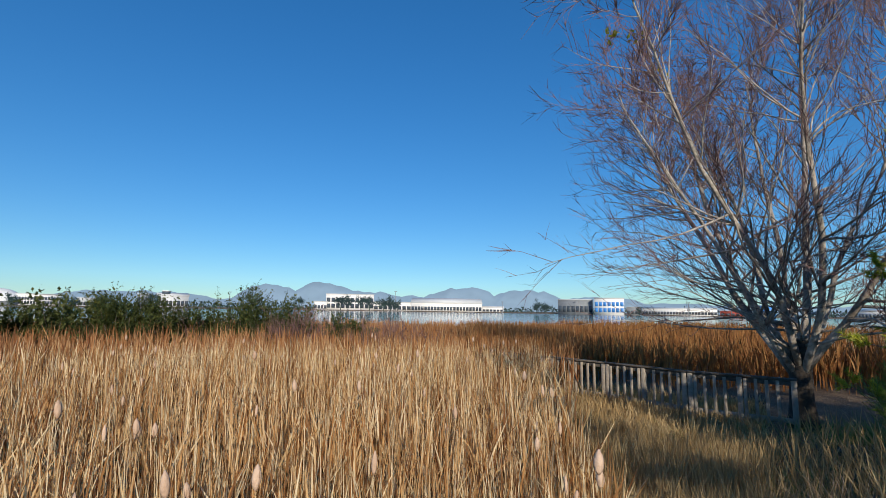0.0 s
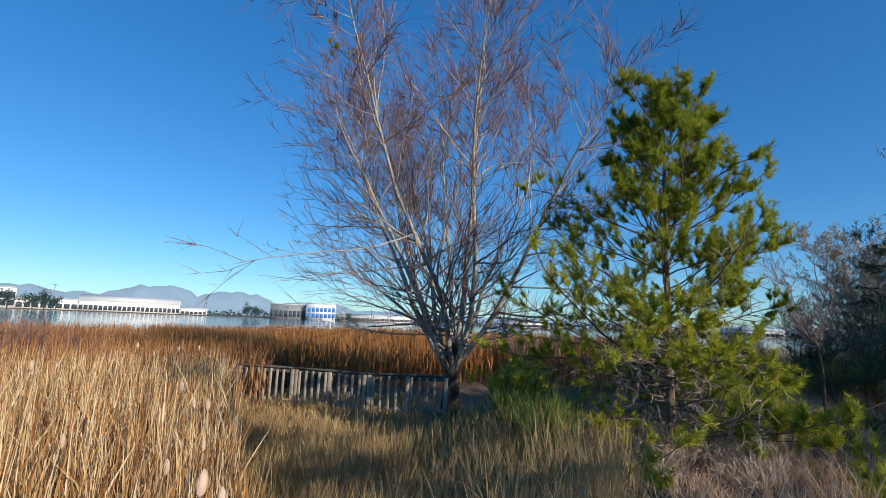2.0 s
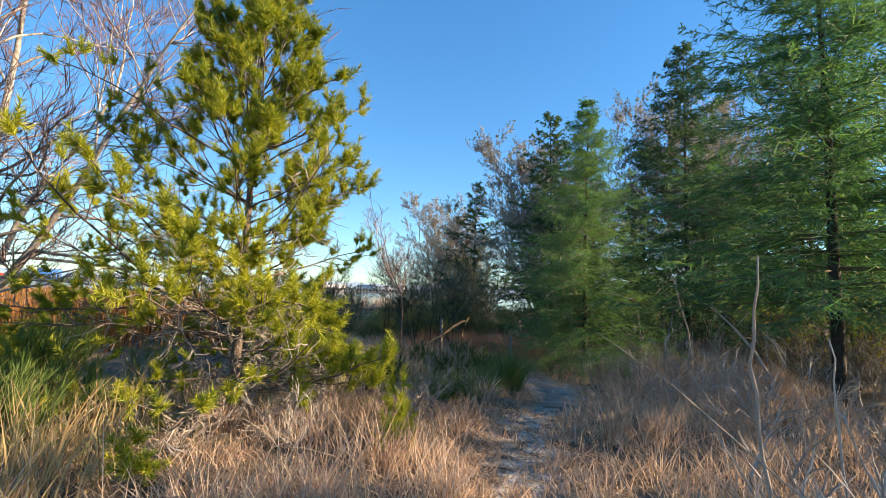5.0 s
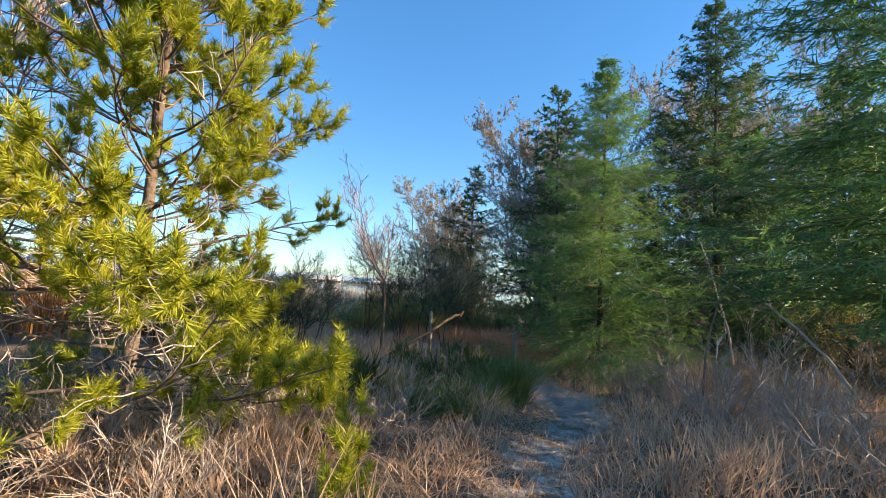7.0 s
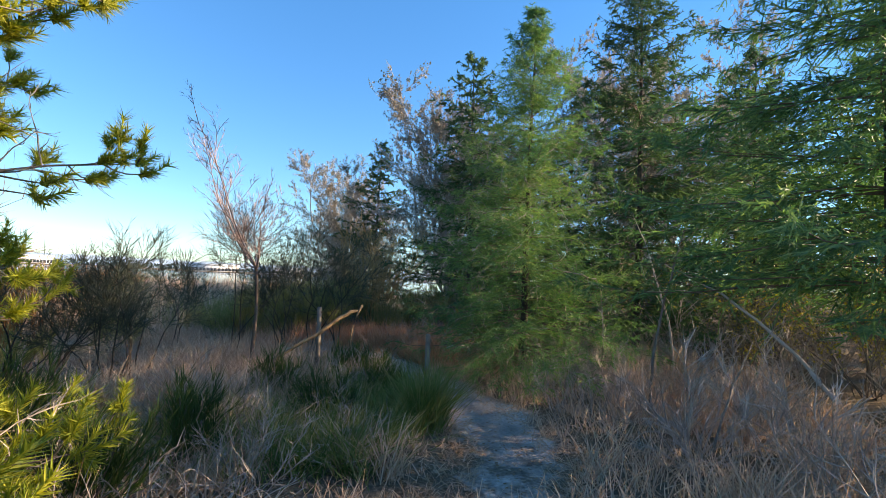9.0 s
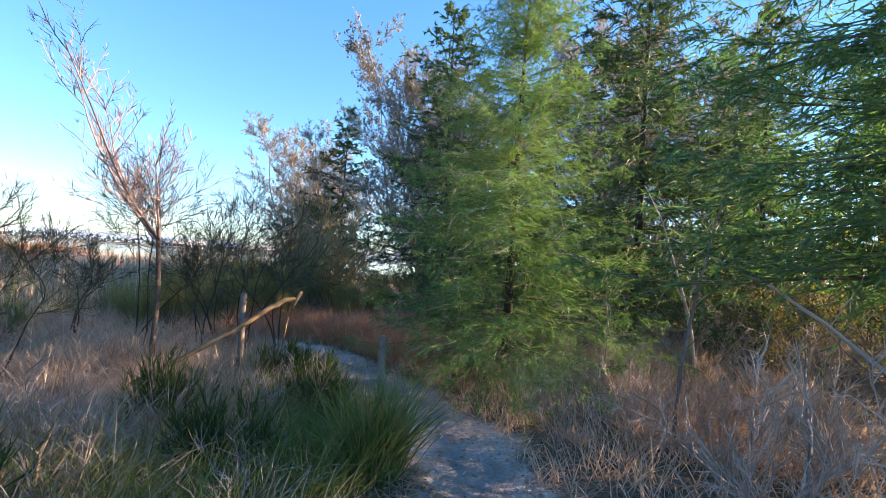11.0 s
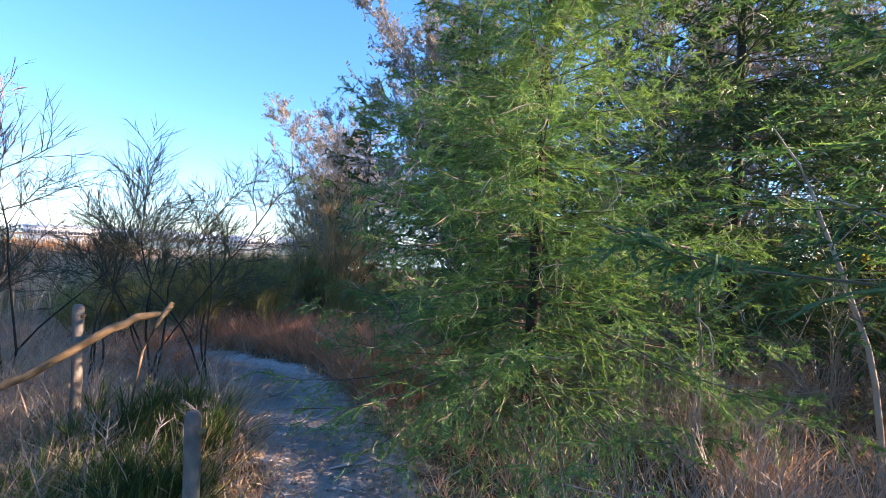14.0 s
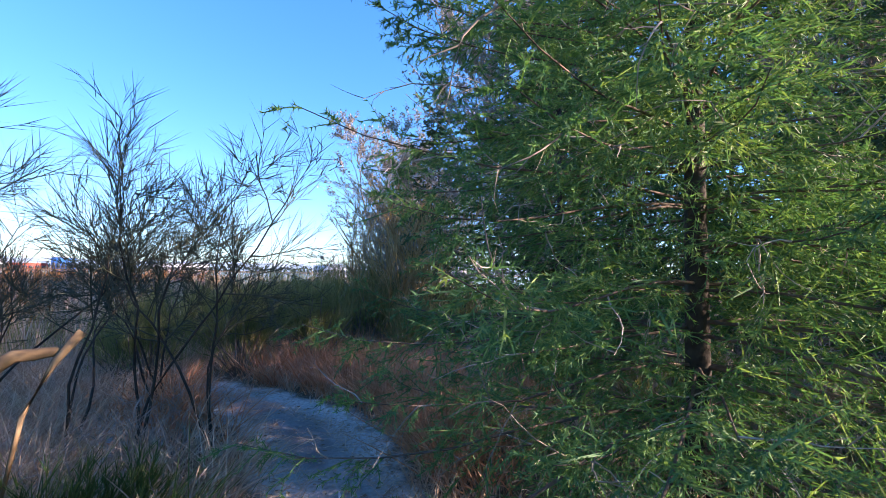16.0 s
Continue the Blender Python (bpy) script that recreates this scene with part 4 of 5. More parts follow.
bare_bush("pale_shrub", 22.8, 5.6, 2.8, "pale leafy withered shrub by the trees", M_BARK_GREY, M_LEAF_GREY, 0.45, 14, (0, 0), (8, 6), M_LEAF_GREY, 3, 0.07)
bare_bush("pale_shrub", 20.6, 4.3, 2.6, "pale grey-leaved withered shrub", M_BARK_GREY, M_LEAF_GREY, 0.45, 14, (0, 0), (8, 6), M_LEAF_GREY, 3, 0.06)

# tangled brush under the trees
brush = bare_bush("brush", 11.0, -1.7, 1.35, "tangled leafless grey-brown brush", M_DRYTWIG, M_DRYTWIG, 0.55, 13, (0, 0), (6, 4), upturn=-0.01, thick=1.8)
brush["group"] = "brush under the trees"
spots = random.Random(5)
for k in range(38):
    bx = spots.uniform(7.5, 22)
    by = -1.25 - abs(spots.gauss(0, 1.9)) - (0.5 if bx < 9.5 else 0) + (0.9 if bx > 15.5 else 0)
    bs = spots.uniform(0.45, 0.95) * (1.0 if by < -1.6 else 0.8)
    o = copy_thing(brush, pose(bx, by, float(land(bx, by)), 0, 0, spots.uniform(0, 360)))
    o.scale = (bs, bs, bs * spots.uniform(0.8, 1.2))
for k in range(16):
    bx, by, bs = spots.uniform(12.5, 23), spots.uniform(-8.5, -3.6), spots.uniform(0.9, 1.5)
    o = copy_thing(brush, pose(bx, by, float(land(bx, by)), 0, 0, spots.uniform(0, 360)))
    o.scale = (bs, bs, bs * spots.uniform(0.8, 1.2))
yellow = bare_bush("leafy_bush", 13.6, -5.6, 2.3, "bush with sparse yellow-green autumn leaves", M_BARK_GREY, M_BARK_GREY, 0.5, 14, (0, 0), (8, 6), M_LEAF_YELLOW, 3, 0.05)
for bx, by, bs in ((15.2, -4.6, 0.9), (14.6, -7.2, 1.2), (16.8, -6.2, 1.1), (18.8, -4.4, 1.1), (20.0, -3.0, 1.2), (21.5, -5.5, 1.4), (19.5, -8.5, 1.5), (16.0, -9.5, 1.5), (22.5, -1.5, 1.4), (13.5, -9.0, 1.2), (12.2, -7.8, 1.0), (17.5, -11.0, 1.4), (15.0, -11.5, 1.4), (20.0, -11.0, 1.8), (23.0, -12.5, 1.8), (27.0, -9.5, 1.8), (24.5, -6.0, 1.6), (24.0, 0.5, 1.4)):
    o = copy_thing(yellow, pose(bx, by, float(land(bx, by)), 0, 0, bx * 40))
    o.scale = (bs, bs, bs)
silver = bare_bush("weed_bush", 12.2, -2.1, 0.95, "knee-high pale silver-leaved weed bush", M_DRY, M_DRY, 0.45, 16, (0, 0), (7, 5), M_LEAF_GREY, 4, 0.022)
for bx, by, bs in ((11.4, -2.4, 0.9), (13.1, -2.6, 1.0), (9.7, -2.3, 0.8)):
    o = copy_thing(silver, pose(bx, by, float(land(bx, by)), 0, 0, bx * 70))
    o.scale = (bs, bs, bs)
for bx, by, bs in ((12.7, 1.95, 0.5), (13.5, 2.75, 0.5), (12.3, 2.3, 0.55), (14.3, 3.3, 0.5), (10.2, 2.6, 0.5), (11.2, 2.5, 0.5), (9.2, 2.2, 0.55), (8.2, 2.0, 0.5), (9.8, 1.7, 0.4), (10.6, 1.8, 0.45), (8.8, 3.2, 0.6), (10.0, 3.2, 0.6), (11.0, 3.4, 0.6), (11.8, 2.4, 0.5), (7.8, 2.9, 0.55), (15.0, 3.9, 0.5), (6.2, 2.5, 0.5), (7.0, 2.9, 0.5), (6.6, 3.4, 0.6), (5.6, 3.2, 0.45), (7.9, 2.8, 0.55), (12.5, 3.3, 0.5), (13.2, 3.4, 0.5), (12.0, 2.9, 0.5), (16.9, 1.5, 0.6), (17.8, 2.2, 0.6)):
    o = copy_thing(brush, pose(bx, by, float(land(bx, by)), 0, 0, bx * 130))
    o.scale = (bs * 1.1, bs * 1.1, bs)
thicket = bare_bush("dead_bush", 4.1, -1.05, 1.0, "dense dead grey bush with fine pale twigs", M_DRYTWIG, M_DRYTWIG, 0.42, 60, (0, 0), (6, 4), thick=2.0)

x, y, i = clumped(2300, 11.8, 16.0, -2.6, -0.35, 120, 0.16)
keep = path_far(x, y) > 0.75
grass("dry_stalks", x[keep], y[keep], rnd(0.4, 1.05, keep.sum()), M_DRYTWIG, "upright pale dead stalks under the fir", lean=0.24, wide=0.006, droop=0.4)

x, y, i = clumped(6500, 15, 38, 6.5, 22, 260, 0.45)
keep = (path_far(x, y) > 0.8) & (y > 7.5 - 0.1 * (x - 15))
reeds("straw_grass", x[keep], y[keep], rnd(0.7, 1.45, keep.sum()) * 1.25, M_DRY, "tall pale withered grass beyond the bend", lean=0.12, wide=0.008)
x, y, i = clumped(9000, 16.8, 28, 4.8, 10, 120, 0.3)
keep = path_far(x, y) > 0.9
grass("green_grass", x[keep], y[keep], rnd(0.4, 1.25, keep.sum()), M_OLIVE, "grey-green broom shoots past the bend", lean=0.15, wide=0.008, droop=0.2)

# ---- railing by the marsh ----
RAIL_TOP = 0.22


def railing(points):
    e = thing("railing", (points[0][0], points[0][1], float(land(*points[0]))), "weathered grey wooden boardwalk railing sunk in reeds", "railing")
    e.location = (0, 0, 0)
    rr = random.Random(3)
    for (x0, y0), (x1, y1) in zip(points[:-1], points[1:]):
        L = math.hypot(x1 - x0, y1 - y0)
        a = math.atan2(y1 - y0, x1 - x0)
        turn = Matrix.Translation((x0, y0, 0)) @ Matrix.Rotation(a, 4, "Z")

        def put(name, mat, *b):
            o = part(name, [box(*b)], mat, e)
            o.matrix_local = turn
            bv = o.modifiers.new("worn", "BEVEL")
            bv.width, bv.segments = 0.006, 1
            return o

        put("handrail", M_TIMBER_DARK, 0, -0.075, RAIL_TOP - 0.04, L, 0.075, RAIL_TOP)
        put("rail", M_TIMBER_DARK, 0, -0.02, RAIL_TOP - 0.15, L, 0.02, RAIL_TOP - 0.045)
        put("rail", M_TIMBER, 0, -0.02, RAIL_TOP - 0.90, L, 0.02, RAIL_TOP - 0.80)
        for px in (0.06, L * 0.5, L - 0.06):
            put("post", M_TIMBER, px - 0.05, -0.05, RAIL_TOP - 1.35, px + 0.05, 0.05, RAIL_TOP - 0.042)
        for k in range(int(L / 0.19)):
            px = 0.16 + k * 0.19
            if min(abs(px - q) for q in (0.06, L * 0.5, L - 0.06)) > 0.09:
                d = rr.uniform(-0.02, 0.02)
                put("baluster", M_TIMBER, px - 0.032, -0.063, RAIL_TOP - 0.95 + d, px + 0.032, -0.024, RAIL_TOP - 0.075 + d)
    return e


railing([(2.1, 15.0), (4.3, 12.5), (5.6, 10.9), (7.25, 9.75)])

# ---- small wooden things ----


def stake(x, y, top, rad, label, mat=None):
    z = float(land(x, y))
    e = thing("wooden_stake", (x, y, z), label, "stake")
    P = np.array([[[0, 0, -0.1], [0.01, 0, (top - z) * 0.5], [0.0, 0.01, top - z - 0.02], [0, 0.01, top - z]]])
    part("shaft", [tubes(P, np.array([[rad, rad * 0.95, rad, rad * 0.7]]), 10)], mat or M_TIMBER, e, "", True)
    part("knot", [tubes(np.array([[[0, 0, top - z - 0.09], [0.0, -rad * 1.3, top - z - 0.07]]]), np.array([[rad * 0.5, rad * 0.3]]), 6)], M_DEADWOOD, e)
    return e


stake(11.73, 1.15, 0.56, 0.032, "short grey weathered wooden stake in grass", M_BARK_GREY)
stake(12.98, 2.95, 0.74, 0.036, "grey weathered wooden stake among weeds", M_BARK_GREY)


def snag(name, pts, rads, mat, label, forks=()):
    base = np.array(pts[0], float)
    e = thing(name, base, label, "branch")
    P = np.array(pts, float)[None] - base
    fine = np.stack([np.interp(np.linspace(0, 1, 14), np.linspace(0, 1, P.shape[1]), P[0, :, k]) for k in range(3)], -1)[None]
    fine[0, 1:-1] += RNG.normal(size=(12, 3)) * 0.006
    part("limb", [tubes(fine, np.interp(np.linspace(0, 1, 14), np.linspace(0, 1, len(rads)), rads)[None], 8)], mat, e, "", True)
    for f in forks:
        Q = np.array(f, float)[None] - base
        part("fork", [tubes(Q, np.linspace(rads[-1] * 1.1, rads[-1] * 0.3, Q.shape[1])[None], 6)], mat, e, "", True)
    return e


snag("broken_branch", [(12.0, 3.55, -0.1), (12.3, 3.15, 0.16), (12.58, 2.86, 0.36), (12.85, 2.58, 0.6), (12.98, 2.46, 0.69), (13.08, 2.38, 0.7)], [0.02, 0.024, 0.027, 0.03, 0.027, 0.02], M_DEADWOOD, "broken orange-brown dead branch bent over",
     [[(13.12, 2.33, 0.78), (13.05, 2.38, 0.66), (12.97, 2.43, 0.45), (12.93, 2.46, 0.1)]])
snag("bent_stalk", [(13.66, -1.5, -0.4), (13.68, -1.52, 0.6), (13.62, -1.45, 1.15), (13.5, -1.35, 1.37), (13.3, -1.0, 1.42), (13.15, -0.6, 1.5)], [0.011, 0.011, 0.010, 0.010, 0.008, 0.004], M_TIMBER, "grey dead stalk bent at the top")
snag("dead_limb", [(11.0, -3.1, 0.2), (11.4, -2.98, 0.6), (12.2, -2.7, 1.17), (12.9, -2.4, 1.5), (13.5, -2.2, 1.75)], [0.022, 0.02, 0.017, 0.012, 0.005], M_DRYTWIG, "long pale dead limb leaning out of the wood",
     [[(12.2, -2.7, 1.17), (12.6, -2.3, 1.25), (12.9, -1.8, 1.2)], [(11.8, -2.85, 0.9), (11.9, -3.2, 1.3), (12.1, -3.5, 1.75)]])
snag("dead_limb", [(10.4, -1.6, -0.2), (10.9, -2.0, 0.15), (11.6, -2.5, 0.35), (12.4, -3.1, 0.6)], [0.01, 0.012, 0.012, 0.008], M_BARK_GREY, "fallen grey dead limb in the grass")
snag("dead_sapling", [(12.3, -1.75, -0.35), (12.28, -1.78, 0.4), (12.34, -1.9, 0.95), (12.5, -2.1, 1.5), (12.6, -2.3, 2.1)], [0.02, 0.018, 0.015, 0.011, 0.005], M_BARK_GREY, "slim grey dead sapling with forked top",
     [[(12.31, -1.84, 0.75), (12.15, -1.6, 1.0), (12.1, -1.35, 1.12)], [(12.4, -1.98, 1.2), (12.7, -1.85, 1.55), (12.95, -1.7, 1.7)], [(12.28, -1.78, 0.5), (12.5, -2.2, 0.8), (12.6, -2.6, 1.2)]])
snag("dead_sapling", [(13.3, -2.5, -0.35), (13.35, -2.45, 0.6), (13.5, -2.3, 1.3), (13.75, -2.2, 2.0), (14.1, -2.1, 2.5)], [0.02, 0.018, 0.015, 0.01, 0.004], M_DRYTWIG, "leaning pale dead sapling under the firs",
     [[(13.4, -2.4, 0.9), (13.2, -2.0, 1.4), (13.1, -1.8, 1.9)], [(13.55, -2.28, 1.4), (13.4, -2.6, 1.9), (13.4, -2.9, 2.3)]])
snag("weed_stalk", [(4.35, -0.75, 0.0), (4.3, -0.72, 0.6), (4.15, -0.62, 1.1), (4.0, -0.6, 1.5)], [0.009, 0.008, 0.006, 0.003], M_DRYTWIG, "tall thin leaning dead weed stalk", [[(4.28, -0.7, 0.75), (4.1, -0.35, 1.05), (4.05, -0.1, 1.22)]])
snag("weed_stalk", [(4.7, -1.15, 0.0), (4.72, -1.15, 0.6), (4.7, -1.1, 1.2)], [0.007, 0.006, 0.003], M_DRYTWIG, "thin upright dead weed stalk")

# green tuft before the stake
for n, cx, cy, sx, sy, lo, hi in ((1100, 11.26, 1.14, 0.12, 0.10, 0.55, 1.05), (1700, 11.4, 1.7, 0.30, 0.22, 0.25, 0.55), (1200, 12.35, 2.35, 0.25, 0.25, 0.25, 0.6)):
    a = RNG.normal(size=(n, 2)) * [sx, sy] + [cx, cy]
    grass("green_tuft", a[:, 0], a[:, 1], rnd(lo, hi, n), M_GREEN, "bright green grass tuft at the path's edge", lean=0.3, wide=0.009, droop=0.5)

# pale wood chips on the trodden path
chips = random.Random(9)
for k in range(16):
    t = chips.uniform(5.9, 9.0)
    j = int(t)
    c = PATH[j] * (1 - t + j) + PATH[j + 1] * (t - j) + np.array([chips.uniform(-0.5, 0.5), chips.uniform(-0.5, 0.5)])
    L = chips.uniform(0.04, 0.11)
    v, f = box(-L, -L * 0.28, 0, L, L * 0.28, 0.008)
    v[:4, 1] *= 0.3
    o = part("wood_chip", [(v, f)], M_CHIP)
    o.matrix_world = pose(c[0], c[1], float(land(c[0], c[1])) + 0.006, chips.uniform(-6, 6), chips.uniform(-6, 6), chips.uniform(0, 360))
    tagged(o, "pale flat wood chip lying on sand", "wood chip", "wood chips on the path")

# last leaves on the bare tree's outer twigs
for k, (lx, ly, lz) in enumerate(((4.6, 9.45, 6.62), (3.55, 9.3, 7.35), (4.05, 9.3, 7.4))):
    e = thing("leaf_spray", (lx, ly, lz), "few last yellow leaves on a thin twig tip", "leaves", "last leaves")
    part("twig", [tubes(np.array([[[0.9, 0.15, -0.7], [0.45, 0.08, -0.3], [0.0, 0.0, 0.05]]]), np.array([[0.006, 0.005, 0.003]]), 4)], M_TWIG_RED, e)
    stuff(part("foliage", [leaves(RNG.normal(size=(9, 3)) * 0.07, 0.14)], M_LEAF_YELLOW, e))

# ---- green bushes in the marsh ----
for bx, by, bh, sp, st in ((-14.3, 19.9, 3.1, 0.42, 22), (-13.1, 19.5, 2.9, 0.42, 22), (-12.3, 20.3, 2.5, 0.5, 20), (-9.4, 22.0, 3.0, 0.45, 24), (-8.4, 22.3, 3.2, 0.45, 24), (-10.4, 21.6, 2.3, 0.5, 18), (-4.3, 22.0, 2.3, 0.6, 20)):
    olive = bare_bush("olive_bush", bx, by, bh, "rounded olive-green bush standing in the reeds", M_BARK_GREY, M_BROOM, sp, st, (0, 0), (9, 7), M_BUSH, 3, 0.12)
for bx, by, bs in ((-11.3, 20.6, 1.25), (-15.6, 19.2, 1.35), (-16.9, 18.2, 1.25), (-18.6, 17.6, 1.3), (-7.2, 22.4, 1.2), (-20.5, 17.0, 1.3)):
    o = copy_thing(olive, pose(bx, by, float(land(bx, by)), 0, 0, bx * 61))
    o.scale = (bs, bs, bs)
for bx, by, bh in ((-11.4, 21.1, 2.6), (-6.4, 20.5, 2.4), (-2.2, 21.0, 2.2), (-5.6, 22.0, 2.5), (-1.0, 20.0, 1.9), (-7.0, 21.6, 2.5), (-3.0, 19.6, 2.1)):
    bare_bush("bramble", bx, by, bh, "tangled brown bramble among the reeds", M_TWIG_RED, M_TWIG_RED, 0.7, 26, (0, 0), (9, 8))

# ---- far shore ----


def far_xy(px_az, dist):
    a = radians(px_az)
    return dist * math.sin(a), dist * math.cos(a)


def shed(az0, az1, dist, z0, z1, depth, mat, label, roof=None, gable=0.0, panes=0, pane_mat=None, pane_rows=1, kind="hangar"):
    """A long building facing the bay between two bearings."""
    x0, y0 = far_xy(az0, dist)
    x1, y1 = far_xy(az1, dist)
    L = math.hypot(x1 - x0, y1 - y0)
    e = thing(kind, (x0, y0, z0), label, "building", "buildings on the far shore")
    e.rotation_euler = (0, 0, math.atan2(y1 - y0, x1 - x0))
    H = z1 - z0
    part("wall", [box(0, 0, -1, L, depth, H)], mat, e)
    if gable:
        v = np.array([[-1, -1, H], [L + 1, -1, H], [L + 1, depth + 1, H], [-1, depth + 1, H], [-1, depth / 2, H + gable], [L + 1, depth / 2, H + gable]], float)
        part("roof", [(v, [[0, 1, 5], [0, 5, 4], [3, 4, 5], [3, 5, 2], [0, 4, 3], [1, 2, 5], [0, 3, 2], [0, 2, 1]])], roof or M_ROOF, e)
    else:
        part("roof", [box(-0.6, -0.6, H + 0.05, L + 0.6, depth + 0.6, H + 1.0)], roof or M_ROOF, e)
    for j in range(pane_rows):
        for k in range(panes):
            w = L / panes
            hh = H / (pane_rows + 0.6)
            part("window", [box(k * w + w * 0.12, -0.35, H * 0.12 + j * hh, (k + 1) * w - w * 0.12, -0.05, H * 0.12 + j * hh + hh * 0.7)], pane_mat or M_GLASS, e)
    return e


FAR = 700.0


def bearing(px):
    return math.degrees(math.atan((px - 784) / 822.0))


def rise(px, dist=FAR):
    return px / 822.0 * dist


LOW = WATER + 1.0
B = bearing
shed(B(1050), B(1102), 640, LOW, LOW + 20, 60, M_WHITE, "white building with blue glazed front on far shore", panes=7, pane_mat=M_BLUE, pane_rows=2)
shed(B(986), B(1047), 655, LOW, LOW + 18, 60, M_GREY, "dark grey hangar beside the white building", panes=8, pane_rows=1)
shed(B(728), B(852), 700, LOW, LOW + 12, 50, M_WHITE, "long low hangar with pale grey roof", gable=8, panes=22)
shed(B(853), B(890), 705, LOW, LOW + 7, 30, M_WHITE, "low white shed on the far shore", gable=2, panes=6)
shed(B(578), B(662), 690, LOW, LOW + 22, 40, M_WHITE, "large white flat-roofed building across the bay", panes=10, pane_rows=2)
shed(B(557), B(580), 685, LOW, LOW + 11, 30, M_WHITE, "lower white annexe of the large building", panes=4)
shed(B(662), B(728), 705, LOW, LOW + 12, 40, M_WHITE, "white hall with flat roof", panes=8)
shed(B(30), B(112), 690, LOW, LOW + 12, 30, M_WHITE, "long white building with a row of windows", panes=16, pane_rows=2)
shed(B(140), B(172), 700, LOW, LOW + 9, 30, M_ROOF, "grey low building on the shore", panes=6)
shed(B(245), B(270), 720, LOW, LOW + 16, 30, M_GREY, "small grey tower block behind bushes", panes=4, pane_rows=2)
shed(B(280), B(336), 720, LOW, LOW + 15, 30, M_ROOF, "grey hangar with shallow roof", gable=4, panes=8)
shed(B(1106), B(1128), 660, LOW, LOW + 9, 20, M_GREY, "small grey shed by the shore", panes=3)
shed(B(1134), B(1265), 690, LOW, LOW + 8, 30, M_WHITE, "long cream-coloured sheds along the shore", gable=2, panes=24)
shed(B(1330), B(1368), 690, LOW, LOW + 13, 30, M_BLUE, "small blue building on the shore", panes=5)
shed(B(1270), B(1325), 700, LOW, LOW + 6, 20, M_RED, "low reddish sheds beside the shore", panes=6)
shed(B(1500), B(1660), 700, LOW, LOW + 8, 30, M_WHITE, "long pale sheds far along the shore", gable=2, panes=24)
for a0, a1 in ((58, 63), (64.5, 70), (72, 76)):
    shed(a0, a1, 700, LOW, LOW + 8, 30, M_WHITE, "white low sheds across the water", gable=2, panes=14)
# dome at the end of the shore
xd, yd = far_xy(B(2), 700)
e = thing("dome", (xd, yd, LOW), "white dome on a low drum across the bay", "building")
u, v = np.meshgrid(np.linspace(0, 2 * math.pi, 25), np.linspace(0, math.pi / 2, 7), indexing="ij")
dv = np.stack([20 * np.cos(u) * np.cos(v), 20 * np.sin(u) * np.cos(v), 4 + 14 * np.sin(v)], -1)
di = np.arange(u.size).reshape(u.shape)
part("shell", [(dv, np.concatenate([np.stack([di[:-1, :-1], di[1:, :-1], di[1:, 1:]], -1).reshape(-1, 3), np.stack([di[:-1, :-1], di[1:, 1:], di[:-1, 1:]], -1).reshape(-1, 3)]))], M_WHITE, e, "", True)
part("drum", [tubes(np.array([[[0, 0, -1], [0, 0, 4.2]]], float), np.array([[19.0, 19.0]]), 24)], M_GREY, e)


def mast(px, dist, h, label):
    x, y = far_xy(B(px), dist)
    e = thing("mast", (x, y, LOW), label, "mast", "masts on the far shore")
    part("pole", [tubes(np.array([[[0, 0, -1], [0, 0, h]]], float), np.array([[0.5, 0.3]]), 6)], M_GREY, e)
    part("lamp_head", [box(-1.6, -0.4, h, 1.6, 0.4, h + 0.7)], M_GREY, e)


for px, h in ((1017, 16), (888, 14), (700, 26), (408, 20), (120, 15), (1290, 17), (1215, 15)):
    mast(px, 650, h, "slim grey lamp mast on the shore")
xt, yt = far_xy(B(296), 730)
e = thing("control_tower", (xt, yt, LOW), "small grey control tower across the bay", "tower")
part("shaft", [box(-2, -2, -1, 2, 2, 17)], M_GREY, e)
part("cab", [box(-3.6, -3.6, 17.05, 3.6, 3.6, 21)], M_GLASS, e)
part("roof", [box(-4.2, -4.2, 21.05, 4.2, 4.2, 22)], M_WHITE, e)


def far_tree(x, y, h, w, label):
    e = thing("far_tree", (x, y, LOW - 0.2), label, "tree", "trees on the far shore")
    P, r = grow(np.zeros((1, 3)), np.array([[0, 0, 1.0]]), h * 0.8, 0.5, 5, 0.05, 0.1, 0.3)
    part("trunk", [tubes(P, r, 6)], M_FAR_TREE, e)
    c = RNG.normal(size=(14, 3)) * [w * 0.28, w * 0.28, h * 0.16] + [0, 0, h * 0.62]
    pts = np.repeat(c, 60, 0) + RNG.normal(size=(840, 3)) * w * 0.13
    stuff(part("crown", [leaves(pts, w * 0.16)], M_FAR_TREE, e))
    return e


for px, h, w in ((604, 17, 12), (617, 18, 11), (640, 17, 11), (655, 16, 10), (680, 16, 12), (692, 17, 12), (704, 15, 10), (532, 16, 9), (948, 14, 9), (963, 13, 10), (186, 14, 10), (130, 9, 8), (1128, 9, 7), (24, 11, 8), (275, 15, 10)):
    x, y = far_xy(B(px), 600)
    far_tree(x, y, h, w, "dark rounded tree on the far shore")
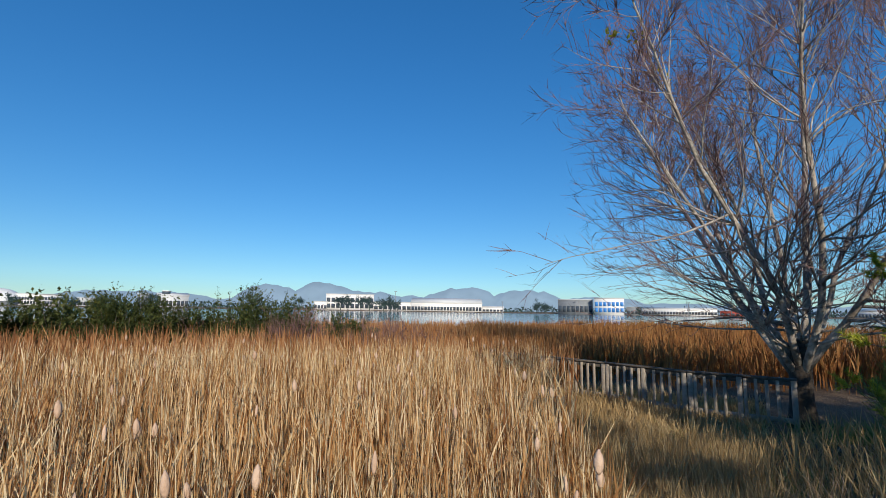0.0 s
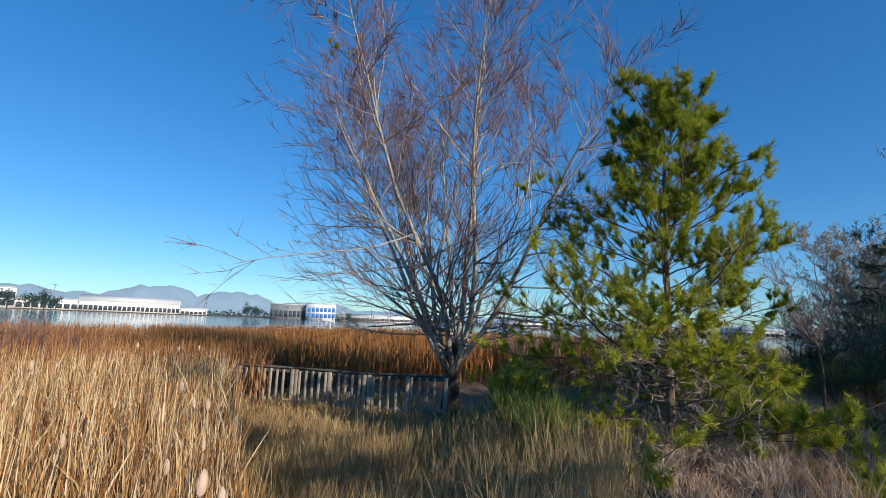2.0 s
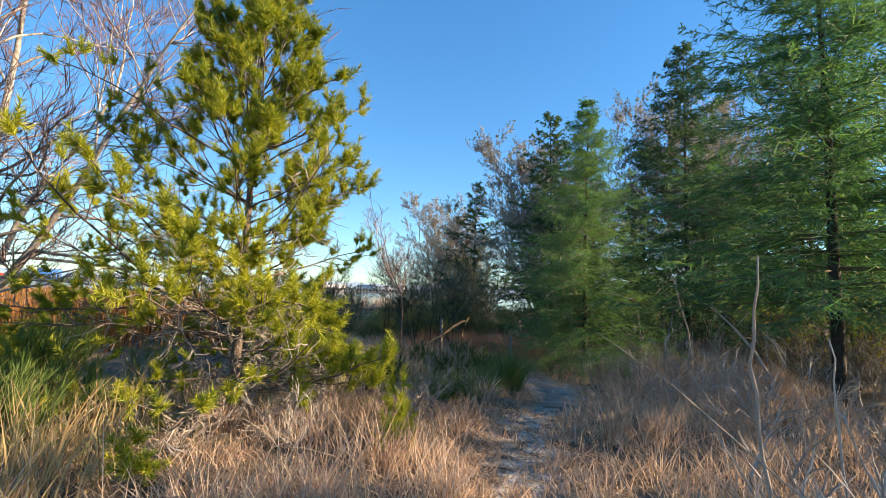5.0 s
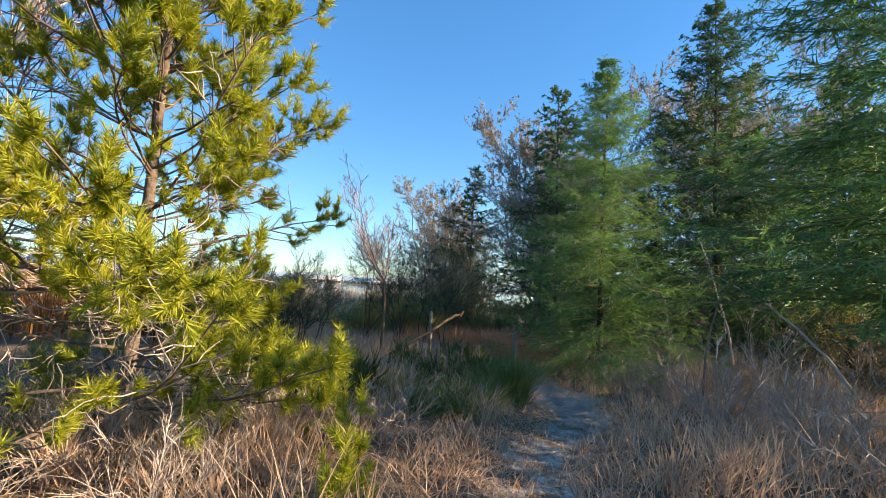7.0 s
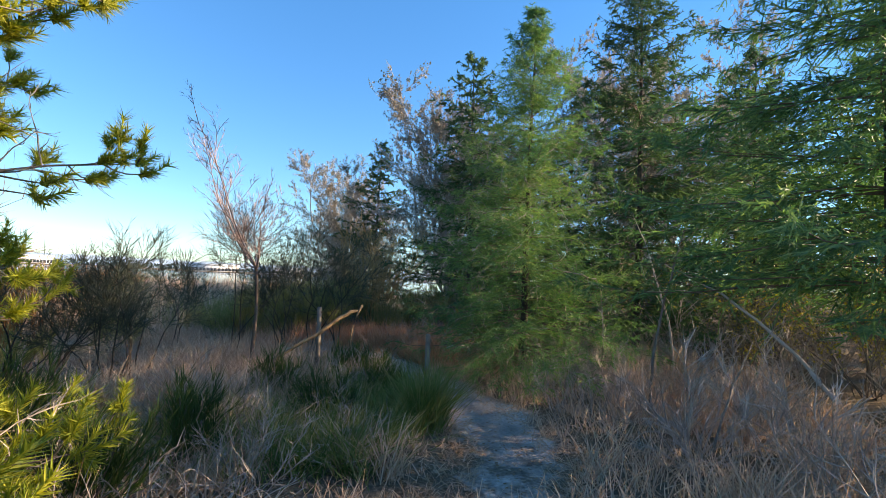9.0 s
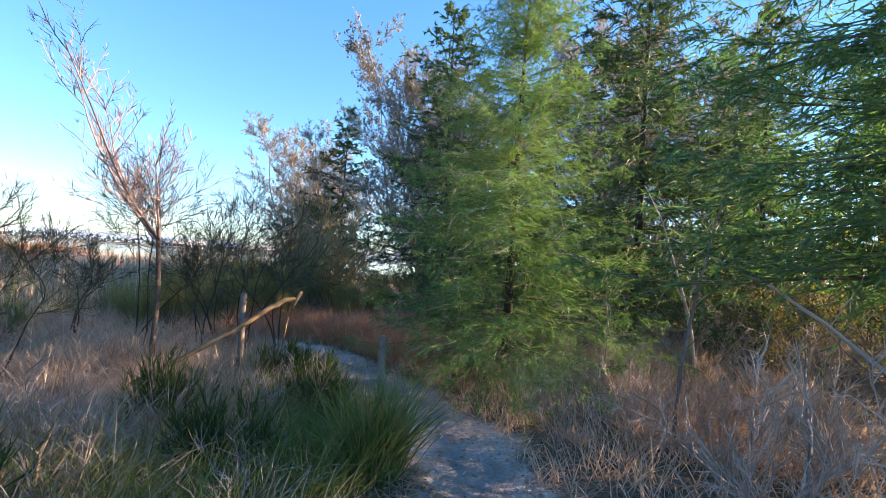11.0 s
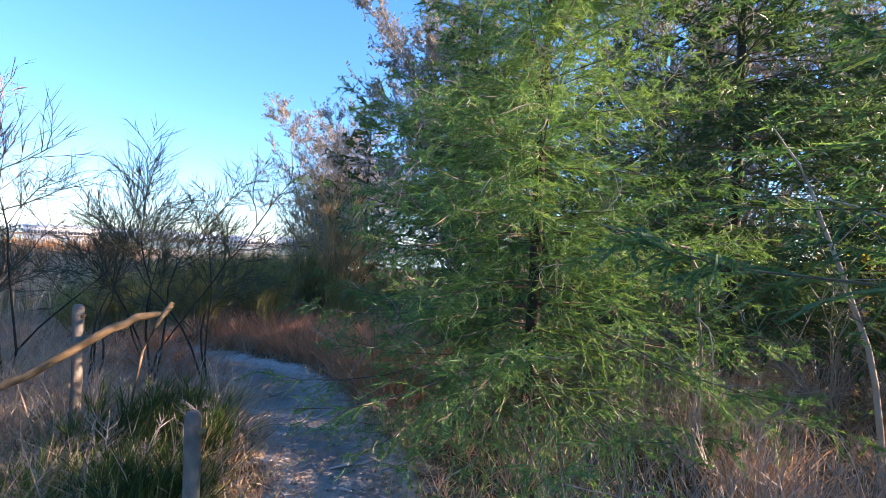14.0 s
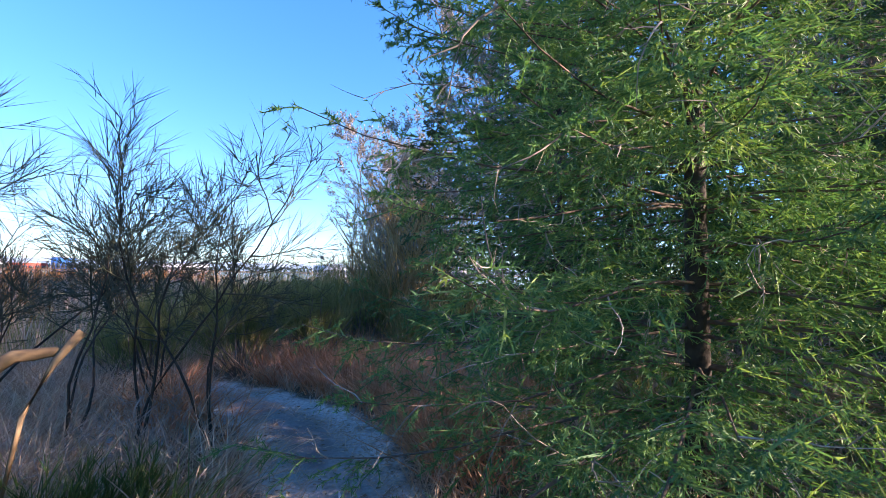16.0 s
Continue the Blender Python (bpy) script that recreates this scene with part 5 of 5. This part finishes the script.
# dark wooded strip behind the sheds
aa = np.radians(np.repeat(np.linspace(-60, 80, 900), 6) + rnd(-0.1, 0.1, 5400))
dd = rnd(780, 900, 5400)
sp = np.stack([dd * np.sin(aa), dd * np.cos(aa), LOW + rnd(0, 9, 5400) * (0.5 + 0.5 * np.abs(np.sin(aa * 23)))], -1)
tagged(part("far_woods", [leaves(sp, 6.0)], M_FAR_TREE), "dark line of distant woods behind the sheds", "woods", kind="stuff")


def ridge(name, az0, az1, dist, peaks, mat, label, lo=0.0):
    """A hazy range: peaks are (bearing, height, half width)."""
    n = 220
    a = np.linspace(az0, az1, n)
    top = np.full(n, lo)
    for pa, ph, pw in peaks:
        top = np.maximum(top, ph * np.exp(-np.abs((a - pa) / pw) ** 3.2))
    jag = np.array([noise.fractal(Vector((v * 0.9, 3.1, 0)), 0.8, 2.1, 5) for v in a])
    top = top * (1 + 0.12 * jag) + 4 * jag
    rows = []
    for f, off in ((-0.05, 0), (0.35, 60), (0.7, 140), (1.0, 230), (0.6, 420), (0.0, 600)):
        j2 = np.array([noise.fractal(Vector((v * 1.7, off * 0.02, 1)), 0.8, 2.1, 4) for v in a])
        R_ = dist + off + 60 * j2 * (0 < f < 1)
        rows.append(np.stack([R_ * np.sin(np.radians(a)), R_ * np.cos(np.radians(a)), LOW + top * f], -1))
    V = np.stack(rows, 1)
    ii = np.arange(n * 6).reshape(n, 6)
    q = np.concatenate([np.stack([ii[:-1, :-1], ii[1:, :-1], ii[1:, 1:]], -1).reshape(-1, 3), np.stack([ii[:-1, :-1], ii[1:, 1:], ii[:-1, 1:]], -1).reshape(-1, 3)])
    ob = part(name, [(V, q)], mat, smooth=True)
    return tagged(ob, label, "mountains", kind="structure")


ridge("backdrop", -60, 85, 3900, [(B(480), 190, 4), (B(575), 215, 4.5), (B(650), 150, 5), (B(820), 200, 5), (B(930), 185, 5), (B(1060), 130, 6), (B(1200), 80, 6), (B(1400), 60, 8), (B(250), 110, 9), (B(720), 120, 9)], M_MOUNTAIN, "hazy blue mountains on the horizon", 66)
